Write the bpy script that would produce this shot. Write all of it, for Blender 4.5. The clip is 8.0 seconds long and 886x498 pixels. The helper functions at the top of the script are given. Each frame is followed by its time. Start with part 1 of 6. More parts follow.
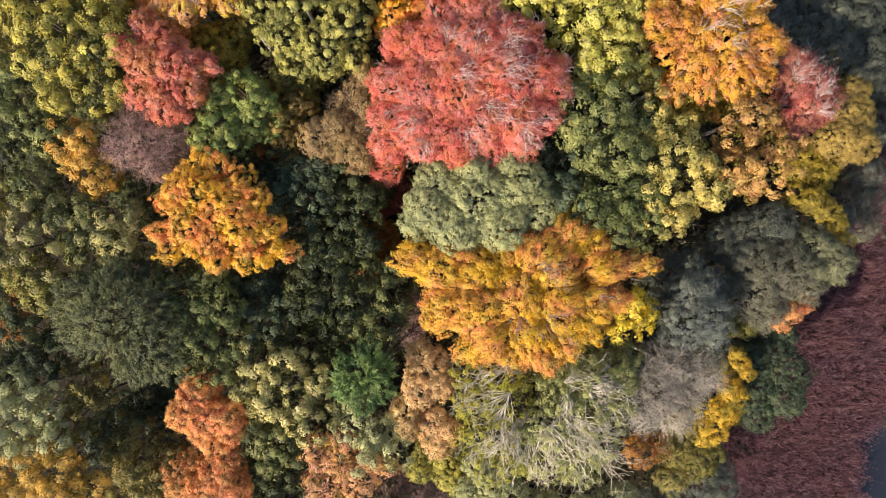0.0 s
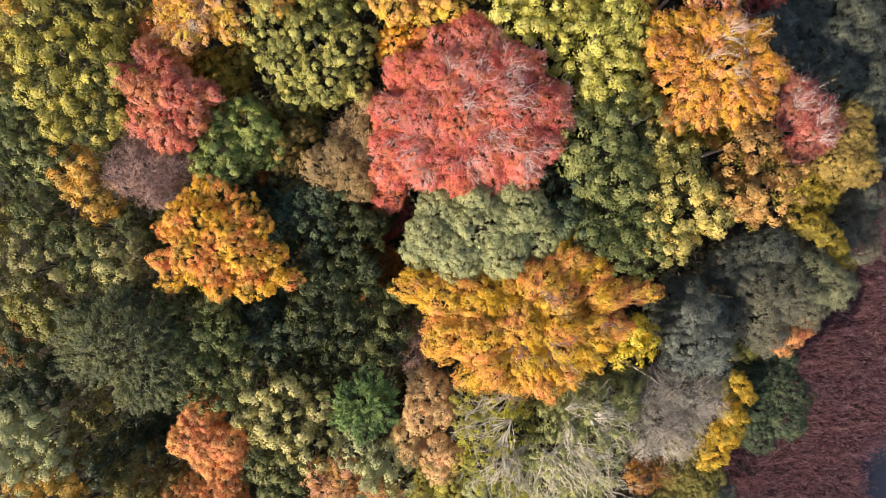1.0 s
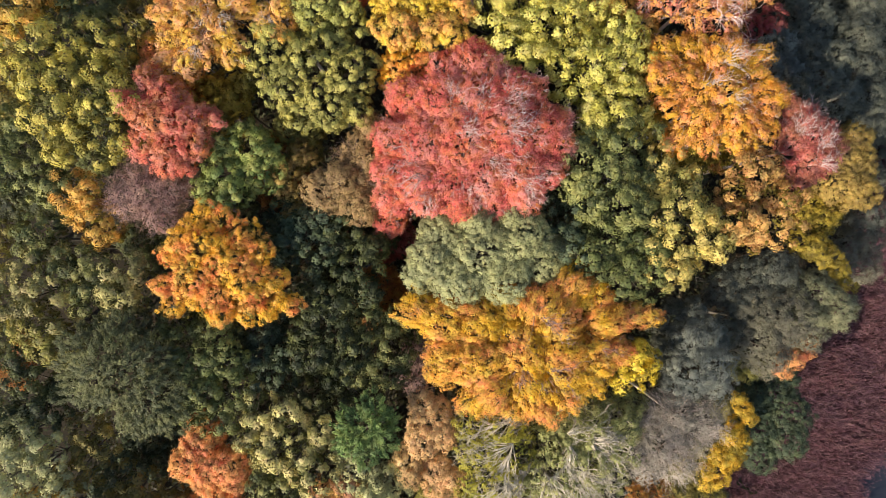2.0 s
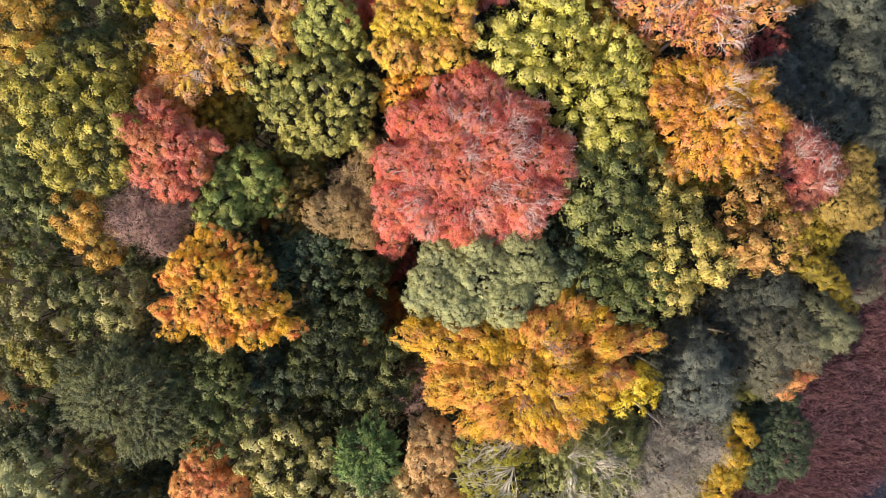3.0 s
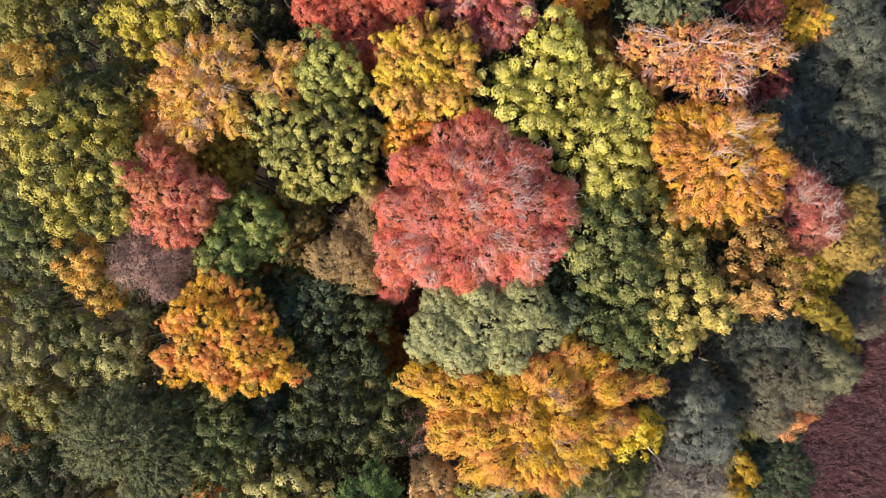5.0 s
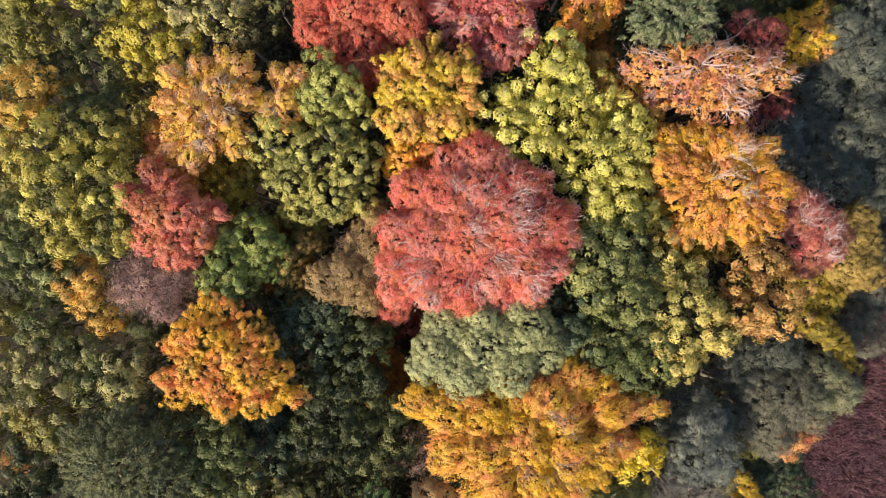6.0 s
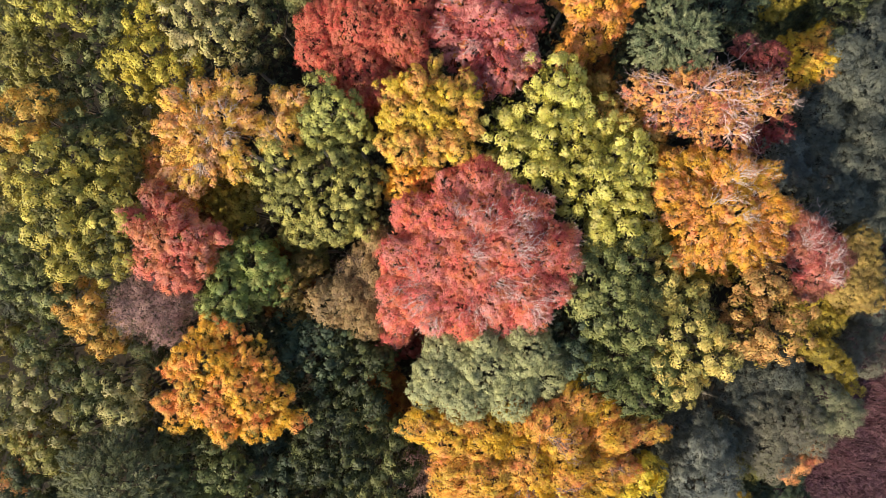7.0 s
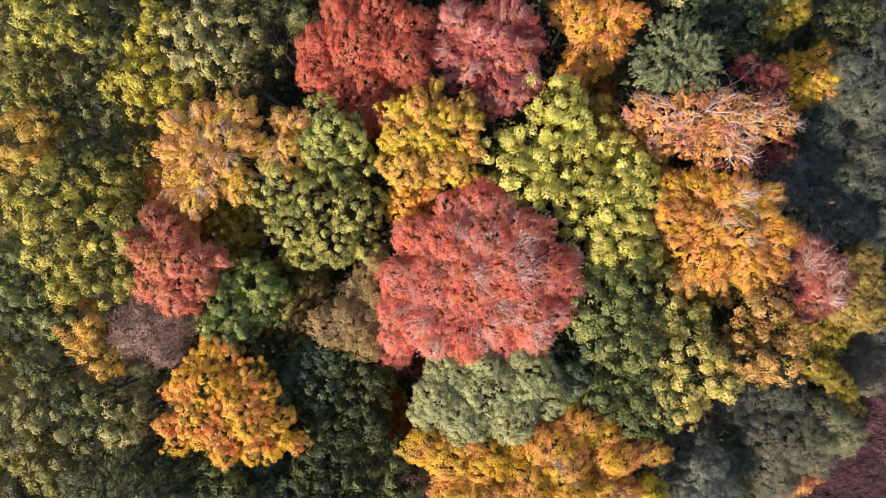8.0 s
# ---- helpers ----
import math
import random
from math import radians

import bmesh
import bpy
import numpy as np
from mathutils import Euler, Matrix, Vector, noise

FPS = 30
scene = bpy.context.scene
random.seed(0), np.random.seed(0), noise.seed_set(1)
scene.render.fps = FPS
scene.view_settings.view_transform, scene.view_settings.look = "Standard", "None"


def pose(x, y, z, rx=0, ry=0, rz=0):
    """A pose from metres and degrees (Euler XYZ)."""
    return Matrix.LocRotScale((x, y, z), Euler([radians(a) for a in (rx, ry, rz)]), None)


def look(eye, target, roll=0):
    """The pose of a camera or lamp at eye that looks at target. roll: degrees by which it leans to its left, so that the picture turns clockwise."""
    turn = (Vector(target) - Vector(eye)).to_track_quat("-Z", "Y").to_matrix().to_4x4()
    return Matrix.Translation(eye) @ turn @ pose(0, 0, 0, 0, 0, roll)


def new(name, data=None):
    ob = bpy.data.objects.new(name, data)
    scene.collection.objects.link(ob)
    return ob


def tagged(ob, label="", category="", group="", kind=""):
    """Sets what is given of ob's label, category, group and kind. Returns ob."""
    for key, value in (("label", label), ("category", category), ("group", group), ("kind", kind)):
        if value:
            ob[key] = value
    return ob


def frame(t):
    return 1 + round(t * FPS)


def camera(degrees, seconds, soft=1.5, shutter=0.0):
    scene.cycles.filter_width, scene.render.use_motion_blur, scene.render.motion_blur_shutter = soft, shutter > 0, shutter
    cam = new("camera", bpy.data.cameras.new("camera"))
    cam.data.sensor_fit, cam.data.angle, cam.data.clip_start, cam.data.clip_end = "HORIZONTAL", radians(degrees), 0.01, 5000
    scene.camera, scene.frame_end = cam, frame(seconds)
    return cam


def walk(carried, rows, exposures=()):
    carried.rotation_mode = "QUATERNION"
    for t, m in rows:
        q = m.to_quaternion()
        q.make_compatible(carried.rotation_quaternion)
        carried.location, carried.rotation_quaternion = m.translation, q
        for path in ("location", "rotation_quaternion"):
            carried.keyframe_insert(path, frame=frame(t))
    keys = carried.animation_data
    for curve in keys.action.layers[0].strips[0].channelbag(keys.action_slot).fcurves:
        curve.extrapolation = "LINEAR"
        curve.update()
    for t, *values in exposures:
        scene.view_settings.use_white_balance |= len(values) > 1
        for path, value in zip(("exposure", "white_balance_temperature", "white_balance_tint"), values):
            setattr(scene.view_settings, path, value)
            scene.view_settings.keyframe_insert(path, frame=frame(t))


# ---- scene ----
cam = camera(72.0, 8.0, soft=0.5)
METRES, EYE, TILT, LEAN, TURN = 12.5, 60.5, -90.0, 0.0, 0.0
ROWS = [
    (0.0, 0.0, 0.0, 0.0, 0.0, 0.0, -0.0),
    (0.5, -0.0051, -0.0031, 0.0746, -0.01, 0.02, -0.02),
    (1.0, -0.0094, -0.0046, 0.1448, -0.01, 0.05, -0.03),
    (1.5, -0.014, -0.0055, 0.2124, -0.01, 0.09, -0.04),
    (3.0, -0.0259, -0.0065, 0.4034, -0.04, 0.09, -0.09),
    (3.5, -0.0287, -0.0067, 0.4685, -0.05, 0.03, -0.1),
    (4.0, -0.0322, -0.0057, 0.5351, -0.05, -0.03, -0.1),
    (4.5, -0.0359, -0.0034, 0.5984, -0.07, -0.05, -0.12),
    (6.0, -0.0468, 0.0041, 0.7703, -0.04, 0.05, -0.24),
    (6.5, -0.0507, 0.0082, 0.8267, -0.06, 0.17, -0.3),
    (7.0, -0.0552, 0.0091, 0.8859, -0.07, 0.26, -0.35),
    (7.5, -0.059, 0.0093, 0.9419, -0.06, 0.31, -0.38),
    (8.0, -0.0619, 0.0126, 0.9974, -0.06, 0.35, -0.39),
]
walk(cam, [(t, pose(0, 0, EYE, TILT, LEAN, TURN) @ pose(METRES * x, METRES * y, METRES * z, 90 + pitch, roll, yaw)) for t, x, y, z, yaw, pitch, roll in ROWS])

# ---- daylight: low autumn sun and clear sky ----
SUN_WAY = Vector((-0.64, -0.60, 0.0)).normalized()
SUN_HEIGHT = radians(31)
world = bpy.data.worlds.new("autumn_sky")
scene.world = world
world.use_nodes = True
wn = world.node_tree.nodes
sky = wn.new("ShaderNodeTexSky")
sky.sky_type = "NISHITA"
sky.sun_disc = False
sky.sun_elevation = SUN_HEIGHT
sky.sun_rotation = math.atan2(SUN_WAY.x, SUN_WAY.y)
world.node_tree.links.new(sky.outputs[0], wn["Background"].inputs[0])
wn["Background"].inputs[1].default_value = 0.15
sun_dir = SUN_WAY * math.cos(SUN_HEIGHT) + Vector((0, 0, math.sin(SUN_HEIGHT)))
sun = new("sun", bpy.data.lights.new("sun", "SUN"))
sun.data.energy, sun.data.angle, sun.data.color = 7.2, radians(0.6), (1.0, 0.89, 0.71)
sun.matrix_world = look((0, 0, 120), Vector((0, 0, 120)) - sun_dir)
scene.view_settings.exposure = 0.10


# ---- materials ----
def nodes_of(name):
    m = bpy.data.materials.new(name)
    m.use_nodes = True
    nt = m.node_tree
    nt.nodes.clear()
    return m, nt


def add(nt, kind, **values):
    n = nt.nodes.new(kind)
    for key, v in values.items():
        n.inputs[key.replace("_", " ")].default_value = v
    return n


def mix(nt, fac, a, b, blend="MIX"):
    n = nt.nodes.new("ShaderNodeMix")
    n.data_type, n.blend_type = "RGBA", blend
    for slot, v in ((0, fac), (6, a), (7, b)):
        if isinstance(v, bpy.types.NodeSocket):
            nt.links.new(v, n.inputs[slot])
        else:
            n.inputs[slot].default_value = v if slot == 0 else (*v, 1)
    return n.outputs[2]


def ramp(nt, value, *stops):
    n = nt.nodes.new("ShaderNodeMapRange")
    n.inputs["From Min"].default_value, n.inputs["From Max"].default_value = stops[0], stops[1]
    n.inputs["To Min"].default_value, n.inputs["To Max"].default_value = stops[2], stops[3]
    nt.links.new(value, n.inputs["Value"])
    return n.outputs[0]


def noise_of(nt, scale, detail=2.0):
    geo = nt.nodes.new("ShaderNodeNewGeometry")
    n = add(nt, "ShaderNodeTexNoise", Scale=scale, Detail=detail)
    nt.links.new(geo.outputs["Position"], n.inputs["Vector"])
    return n.outputs["Fac"]


def leaf_material(name, base, second, third, patch=0.55, gloss=0.25, glow=0.38, vary=0.07, mottle=0.34, own_tone=0.10):
    """Leaves: two colours in patches as large as a bough, a third on single leaves, light shining through."""
    m, nt = nodes_of(name)
    geo = nt.nodes.new("ShaderNodeNewGeometry")
    isl = geo.outputs["Random Per Island"]
    big = ramp(nt, noise_of(nt, patch, 1.0), 0.42, 0.60, 0.0, 1.0)
    col = mix(nt, big, base, second)
    small = ramp(nt, noise_of(nt, 1.25, 2.0), 0.46, 0.66, 0.0, 0.8)
    col = mix(nt, small, col, third)
    col = mix(nt, ramp(nt, isl, 0.86, 0.90, 0.0, 0.35), col, third)
    hsv = add(nt, "ShaderNodeHueSaturation")
    own = nt.nodes.new("ShaderNodeObjectInfo").outputs["Random"]
    each = nt.nodes.new("ShaderNodeMath")
    each.operation = "MULTIPLY"
    spray = nt.nodes.new("ShaderNodeMath")
    spray.operation = "MULTIPLY"
    nt.links.new(ramp(nt, noise_of(nt, 1.6, 3.0), 0.36, 0.64, 1 - mottle, 1 + 0.9 * mottle), spray.inputs[1])
    nt.links.new(ramp(nt, own, 0, 1, 1 - own_tone, 1 + own_tone), each.inputs[1])
    nt.links.new(each.outputs[0], spray.inputs[0])
    nt.links.new(spray.outputs[0], hsv.inputs["Value"])
    tint = nt.nodes.new("ShaderNodeMath")
    tint.operation = "ADD"
    swing = nt.nodes.new("ShaderNodeTexWhiteNoise")
    swing.noise_dimensions = "1D"
    nt.links.new(own, swing.inputs["W"])
    nt.links.new(ramp(nt, swing.outputs["Value"], 0, 1, -0.06 * own_tone, 0.06 * own_tone), tint.inputs[1])
    nt.links.new(tint.outputs[0], hsv.inputs["Hue"])
    wn2 = nt.nodes.new("ShaderNodeTexWhiteNoise")
    wn2.noise_dimensions = "1D"
    nt.links.new(isl, wn2.inputs["W"])
    nt.links.new(ramp(nt, wn2.outputs["Value"], 0, 1, 1 - vary, 1 + vary), each.inputs[0])
    nt.links.new(ramp(nt, isl, 0, 1, 0.485, 0.515), tint.inputs[0])
    nt.links.new(col, hsv.inputs["Color"])
    p = add(nt, "ShaderNodeBsdfPrincipled", Roughness=0.55)
    p.inputs["Specular IOR Level"].default_value = gloss
    tr = nt.nodes.new("ShaderNodeBsdfTranslucent")
    sh = add(nt, "ShaderNodeMixShader", Fac=glow)
    nt.links.new(hsv.outputs[0], p.inputs["Base Color"])
    nt.links.new(hsv.outputs[0], tr.inputs["Color"])
    nt.links.new(p.outputs[0], sh.inputs[1])
    nt.links.new(tr.outputs[0], sh.inputs[2])
    out = nt.nodes.new("ShaderNodeOutputMaterial")
    nt.links.new(sh.outputs[0], out.inputs[0])
    return m


def rough_material(name, a, b, scale, rough=0.9, bump=0.3, fine=4.0, dist=0.02):
    """Bark, mud and litter: two colours at two scales, with relief."""
    m, nt = nodes_of(name)
    n1, n2 = noise_of(nt, scale, 4.0), noise_of(nt, scale * fine, 3.0)
    col = mix(nt, ramp(nt, n1, 0.38, 0.62, 0, 1), a, b)
    col = mix(nt, ramp(nt, n2, 0.35, 0.7, 0.0, 0.6), col, tuple(c * 0.45 for c in a))
    p = add(nt, "ShaderNodeBsdfPrincipled", Roughness=rough)
    p.inputs["Specular IOR Level"].default_value = 0.2
    bm = add(nt, "ShaderNodeBump", Strength=bump, Distance=dist)
    nt.links.new(n2, bm.inputs["Height"])
    nt.links.new(bm.outputs[0], p.inputs["Normal"])
    nt.links.new(col, p.inputs["Base Color"])
    out = nt.nodes.new("ShaderNodeOutputMaterial")
    nt.links.new(p.outputs[0], out.inputs[0])
    return m


BARK_PALE = rough_material("bark_pale_grey", (0.80, 0.66, 0.56), (0.64, 0.52, 0.45), 3.0)
BARK_ROSY = rough_material("bark_rosy_grey", (0.86, 0.66, 0.61), (0.76, 0.54, 0.50), 3.0)
BARK_BLEACHED = rough_material("bark_bleached", (0.76, 0.67, 0.53), (0.58, 0.50, 0.39), 3.0)
BARK_GREY = rough_material("bark_grey", (0.19, 0.165, 0.14), (0.13, 0.11, 0.09), 3.0)
BARK_BROWN = rough_material("bark_brown", (0.16, 0.115, 0.08), (0.10, 0.075, 0.05), 3.0)
BARK_MAUVE = rough_material("bark_mauve_twigs", (0.40, 0.29, 0.28), (0.28, 0.20, 0.19), 3.0)

ASPEN = leaf_material("leaves_aspen", (0.66, 0.41, 0.045), (0.4, 0.3, 0.05), (0.72, 0.49, 0.06), patch=1.0)
LEAF_GREEN = leaf_material("leaves_leaf_green", (0.165, 0.185, 0.06), (0.095, 0.115, 0.045), (0.32, 0.32, 0.105), glow=0.24, own_tone=0.2)
OAK_SUN = leaf_material("leaves_oak_sun", (0.4, 0.355, 0.095), (0.24, 0.235, 0.075), (0.54, 0.48, 0.14), mottle=0.26, glow=0.24, own_tone=0.2)
WINE = leaf_material("leaves_wine", (0.54, 0.16, 0.13), (0.68, 0.34, 0.29), (0.48, 0.12, 0.11), mottle=0.22)
BLUSH = leaf_material("leaves_blush", (0.66, 0.37, 0.18), (0.62, 0.33, 0.22), (0.74, 0.48, 0.12))
MUSTARD = leaf_material("leaves_mustard", (0.44, 0.33, 0.05), (0.30, 0.24, 0.05), (0.56, 0.42, 0.06))
OCHRE = leaf_material("leaves_ochre", (0.42, 0.30, 0.09), (0.34, 0.24, 0.09), (0.50, 0.36, 0.10))
BROWN_AMBER = leaf_material("leaves_brown_amber", (0.66, 0.40, 0.12), (0.52, 0.29, 0.10), (0.76, 0.54, 0.20))
LIME_DULL = leaf_material("leaves_lime_dull", (0.42, 0.38, 0.05), (0.32, 0.31, 0.05), (0.52, 0.46, 0.09))
GREY_TWIG = leaf_material("grey_twigs", (0.46, 0.40, 0.33), (0.37, 0.32, 0.28), (0.55, 0.49, 0.39), vary=0.06, mottle=0.2)
PINE_GREY = leaf_material("leaves_pine_grey", (0.19, 0.215, 0.10), (0.13, 0.155, 0.08), (0.32, 0.32, 0.17), glow=0.24)
MAPLE_YELLOW = leaf_material("leaves_maple_yellow", (0.82, 0.61, 0.07), (0.84, 0.46, 0.15), (0.84, 0.64, 0.14), patch=0.6, mottle=0.24)
WILLOW_SOFT = leaf_material("leaves_willow_soft", (0.31, 0.30, 0.17), (0.25, 0.245, 0.155), (0.40, 0.38, 0.22), vary=0.06, mottle=0.2)
TAN_DULL = leaf_material("leaves_tan_dull", (0.46, 0.31, 0.14), (0.36, 0.25, 0.13), (0.55, 0.38, 0.17), mottle=0.24)
WILLOW_LIGHT = leaf_material("leaves_willow_light", (0.4, 0.4, 0.14), (0.31, 0.32, 0.13), (0.5, 0.48, 0.19))
RED = leaf_material("leaves_red", (0.68, 0.19, 0.14), (0.74, 0.33, 0.27), (0.70, 0.25, 0.10), mottle=0.16)
COPPER = leaf_material("leaves_copper", (0.70, 0.15, 0.10), (0.70, 0.20, 0.13), (0.74, 0.30, 0.19), mottle=0.14)
DARK_RED = leaf_material("leaves_dark_red", (0.34, 0.065, 0.06), (0.46, 0.16, 0.14), (0.28, 0.05, 0.06))
SCARLET = leaf_material("leaves_scarlet", (0.70, 0.20, 0.14), (0.66, 0.27, 0.12), (0.74, 0.35, 0.28), mottle=0.24)
GOLD = leaf_material("leaves_gold", (0.88, 0.58, 0.05), (0.86, 0.40, 0.13), (0.88, 0.66, 0.12), patch=0.45, mottle=0.18)
YELLOW = leaf_material("leaves_yellow", (0.82, 0.64, 0.06), (0.74, 0.58, 0.06), (0.86, 0.70, 0.13))
MAPLE = leaf_material("leaves_maple", (0.84, 0.50, 0.05), (0.84, 0.33, 0.12), (0.86, 0.54, 0.14), patch=0.6, mottle=0.24)
ORANGE = leaf_material("leaves_orange", (0.84, 0.40, 0.075), (0.82, 0.50, 0.06), (0.84, 0.38, 0.21), mottle=0.2)
PEACH = leaf_material("leaves_peach", (0.82, 0.46, 0.12), (0.84, 0.59, 0.10), (0.82, 0.47, 0.30), mottle=0.2, patch=0.75)
PINK = leaf_material("leaves_pink", (0.46, 0.125, 0.105), (0.52, 0.2, 0.12), (0.5, 0.21, 0.18))
SALMON = leaf_material("leaves_salmon", (0.74, 0.36, 0.13), (0.70, 0.29, 0.14), (0.78, 0.47, 0.17))
CHERRY = leaf_material("leaves_cherry", (0.72, 0.36, 0.13), (0.62, 0.22, 0.16), (0.78, 0.48, 0.10))
LIME = leaf_material("leaves_lime", (0.78, 0.69, 0.16), (0.64, 0.59, 0.14), (0.86, 0.77, 0.30), mottle=0.2)
OLIVE_GOLD = leaf_material("leaves_olive_gold", (0.50, 0.40, 0.06), (0.35, 0.30, 0.055), (0.62, 0.48, 0.09), glow=0.24)
LEAF_YELLOW = leaf_material("leaves_leaf_yellow", (0.46, 0.38, 0.075), (0.29, 0.26, 0.065), (0.58, 0.48, 0.12), glow=0.24, own_tone=0.2)
OAK_PALE = leaf_material("leaves_oak_pale", (0.46, 0.41, 0.14), (0.28, 0.265, 0.10), (0.64, 0.54, 0.26), glow=0.24, own_tone=0.2)
OAK_GOLD = leaf_material("leaves_oak_gold", (0.62, 0.48, 0.14), (0.36, 0.32, 0.10), (0.76, 0.60, 0.22))
OAK_AMBER = leaf_material("leaves_oak_amber", (0.68, 0.43, 0.09), (0.58, 0.34, 0.08), (0.72, 0.50, 0.16))
GREY_GREEN = leaf_material("leaves_grey_green", (0.43, 0.42, 0.2), (0.34, 0.34, 0.175), (0.53, 0.5, 0.23), mottle=0.18, glow=0.24)
GREEN = leaf_material("leaves_green", (0.14, 0.15, 0.05), (0.075, 0.092, 0.038), (0.36, 0.335, 0.12), glow=0.24, own_tone=0.2)
FRESH = leaf_material("leaves_fresh", (0.235, 0.285, 0.075), (0.15, 0.205, 0.065), (0.43, 0.43, 0.125), glow=0.24)
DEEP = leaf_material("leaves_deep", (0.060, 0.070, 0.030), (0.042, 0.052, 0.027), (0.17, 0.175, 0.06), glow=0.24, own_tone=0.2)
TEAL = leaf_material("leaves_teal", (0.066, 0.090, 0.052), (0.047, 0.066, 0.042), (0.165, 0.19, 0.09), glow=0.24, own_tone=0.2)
BLUE_GREY = leaf_material("leaves_blue_grey", (0.21, 0.225, 0.20), (0.155, 0.17, 0.155), (0.36, 0.365, 0.29), vary=0.06, mottle=0.22)
WILLOW = leaf_material("leaves_willow", (0.235, 0.22, 0.155), (0.195, 0.18, 0.135), (0.33, 0.305, 0.2), vary=0.06, mottle=0.2)
# greyed green that carries the bluish shade and haze over the bank trees
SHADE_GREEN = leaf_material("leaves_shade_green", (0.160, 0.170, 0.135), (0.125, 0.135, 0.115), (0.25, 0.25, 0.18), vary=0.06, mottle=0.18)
PINE = leaf_material("leaves_pine", (0.13, 0.20, 0.055), (0.09, 0.145, 0.05), (0.22, 0.28, 0.08), glow=0.24)
YEW = leaf_material("leaves_yew", (0.155, 0.16, 0.07), (0.105, 0.115, 0.06), (0.23, 0.23, 0.09), glow=0.24)
TAN = leaf_material("leaves_tan", (0.78, 0.53, 0.25), (0.70, 0.47, 0.24), (0.84, 0.60, 0.29), mottle=0.24)
BROWN = leaf_material("leaves_brown", (0.38, 0.25, 0.13), (0.31, 0.21, 0.11), (0.46, 0.32, 0.15))
MAUVE = leaf_material("leaves_mauve", (0.36, 0.22, 0.20), (0.30, 0.18, 0.17), (0.44, 0.28, 0.21))
OLIVE = leaf_material("leaves_olive", (0.24, 0.205, 0.055), (0.18, 0.165, 0.05), (0.34, 0.27, 0.07), glow=0.24, own_tone=0.2)
RUST = leaf_material("leaves_rust", (0.38, 0.16, 0.045), (0.31, 0.12, 0.04), (0.45, 0.23, 0.05))

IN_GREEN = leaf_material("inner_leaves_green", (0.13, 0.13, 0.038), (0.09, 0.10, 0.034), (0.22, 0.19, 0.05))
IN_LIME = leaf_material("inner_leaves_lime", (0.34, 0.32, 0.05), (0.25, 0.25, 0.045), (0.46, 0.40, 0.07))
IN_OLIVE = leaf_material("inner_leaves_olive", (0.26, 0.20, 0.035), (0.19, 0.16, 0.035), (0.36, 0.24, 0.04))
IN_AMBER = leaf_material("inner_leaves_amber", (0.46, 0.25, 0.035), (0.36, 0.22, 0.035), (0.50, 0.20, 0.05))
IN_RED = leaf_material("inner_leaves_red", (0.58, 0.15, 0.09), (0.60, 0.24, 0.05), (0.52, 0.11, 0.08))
# leaves inside a crown turn later than those in sun; darkened for shade too
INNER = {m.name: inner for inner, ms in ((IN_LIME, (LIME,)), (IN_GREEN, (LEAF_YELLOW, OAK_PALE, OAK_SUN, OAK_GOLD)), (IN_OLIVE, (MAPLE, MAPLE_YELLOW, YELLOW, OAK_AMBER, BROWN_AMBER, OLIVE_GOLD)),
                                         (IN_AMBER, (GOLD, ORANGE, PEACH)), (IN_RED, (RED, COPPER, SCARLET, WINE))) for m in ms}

# ---- ground, lake and reeds ----
def shore_x(y):
    """The foot of the wooded bank: reeds grow to its right."""
    return 38.2 + 0.50 * y + 0.8 * math.sin(0.35 * y)


def water_x(y):
    """Where the reeds end and open water begins."""
    if y < -19:
        return 40.7 + 0.05 * (y + 19) + 0.25 * math.sin(1.7 * y)
    if y < -17:
        return 40.7 + 1.15 * (y + 19)
    return min(65.3, 43.0 + 0.42 * (y + 17) + 0.4 * math.sin(0.6 * (y + 17)))


def ground_z(x, y):
    yy = max(-60.0, min(60.0, y))
    bank = 0.35 * max(0.0, min(1.0, (shore_x(yy) - x) / 4.0))
    bed = -1.6 * max(0.0, min(1.0, (x - water_x(yy) + 1.5) / 8.0)) * max(0.0, min(1.0, (260 - x) / 20))
    return bank + bed + 0.12 * noise.noise((x * 0.2, y * 0.2, 0))


def sheet(name, xs, ys, height, material):
    me = bpy.data.meshes.new(name)
    verts = [(x, y, height(x, y)) for y in ys for x in xs]
    w = len(xs)
    faces = [(j * w + i, j * w + i + 1, (j + 1) * w + i + 1, (j + 1) * w + i) for j in range(len(ys) - 1) for i in range(w - 1)]
    me.from_pydata(verts, [], faces)
    me.polygons.foreach_set("use_smooth", [True] * len(faces))
    me.materials.append(material)
    return new(name, me)


# litter darker than real: the shade of the gaps is put into its colour
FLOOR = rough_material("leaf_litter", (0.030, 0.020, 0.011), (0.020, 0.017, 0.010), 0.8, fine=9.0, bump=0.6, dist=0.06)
far = [120, 180, 280, 500, 900, 1800, 3500]
xs = [-v for v in reversed(far)] + list(range(-80, 81, 2)) + far
ys = [-v for v in reversed(far)] + list(range(-60, 81, 2)) + far
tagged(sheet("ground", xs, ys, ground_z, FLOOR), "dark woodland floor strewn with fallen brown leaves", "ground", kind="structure")

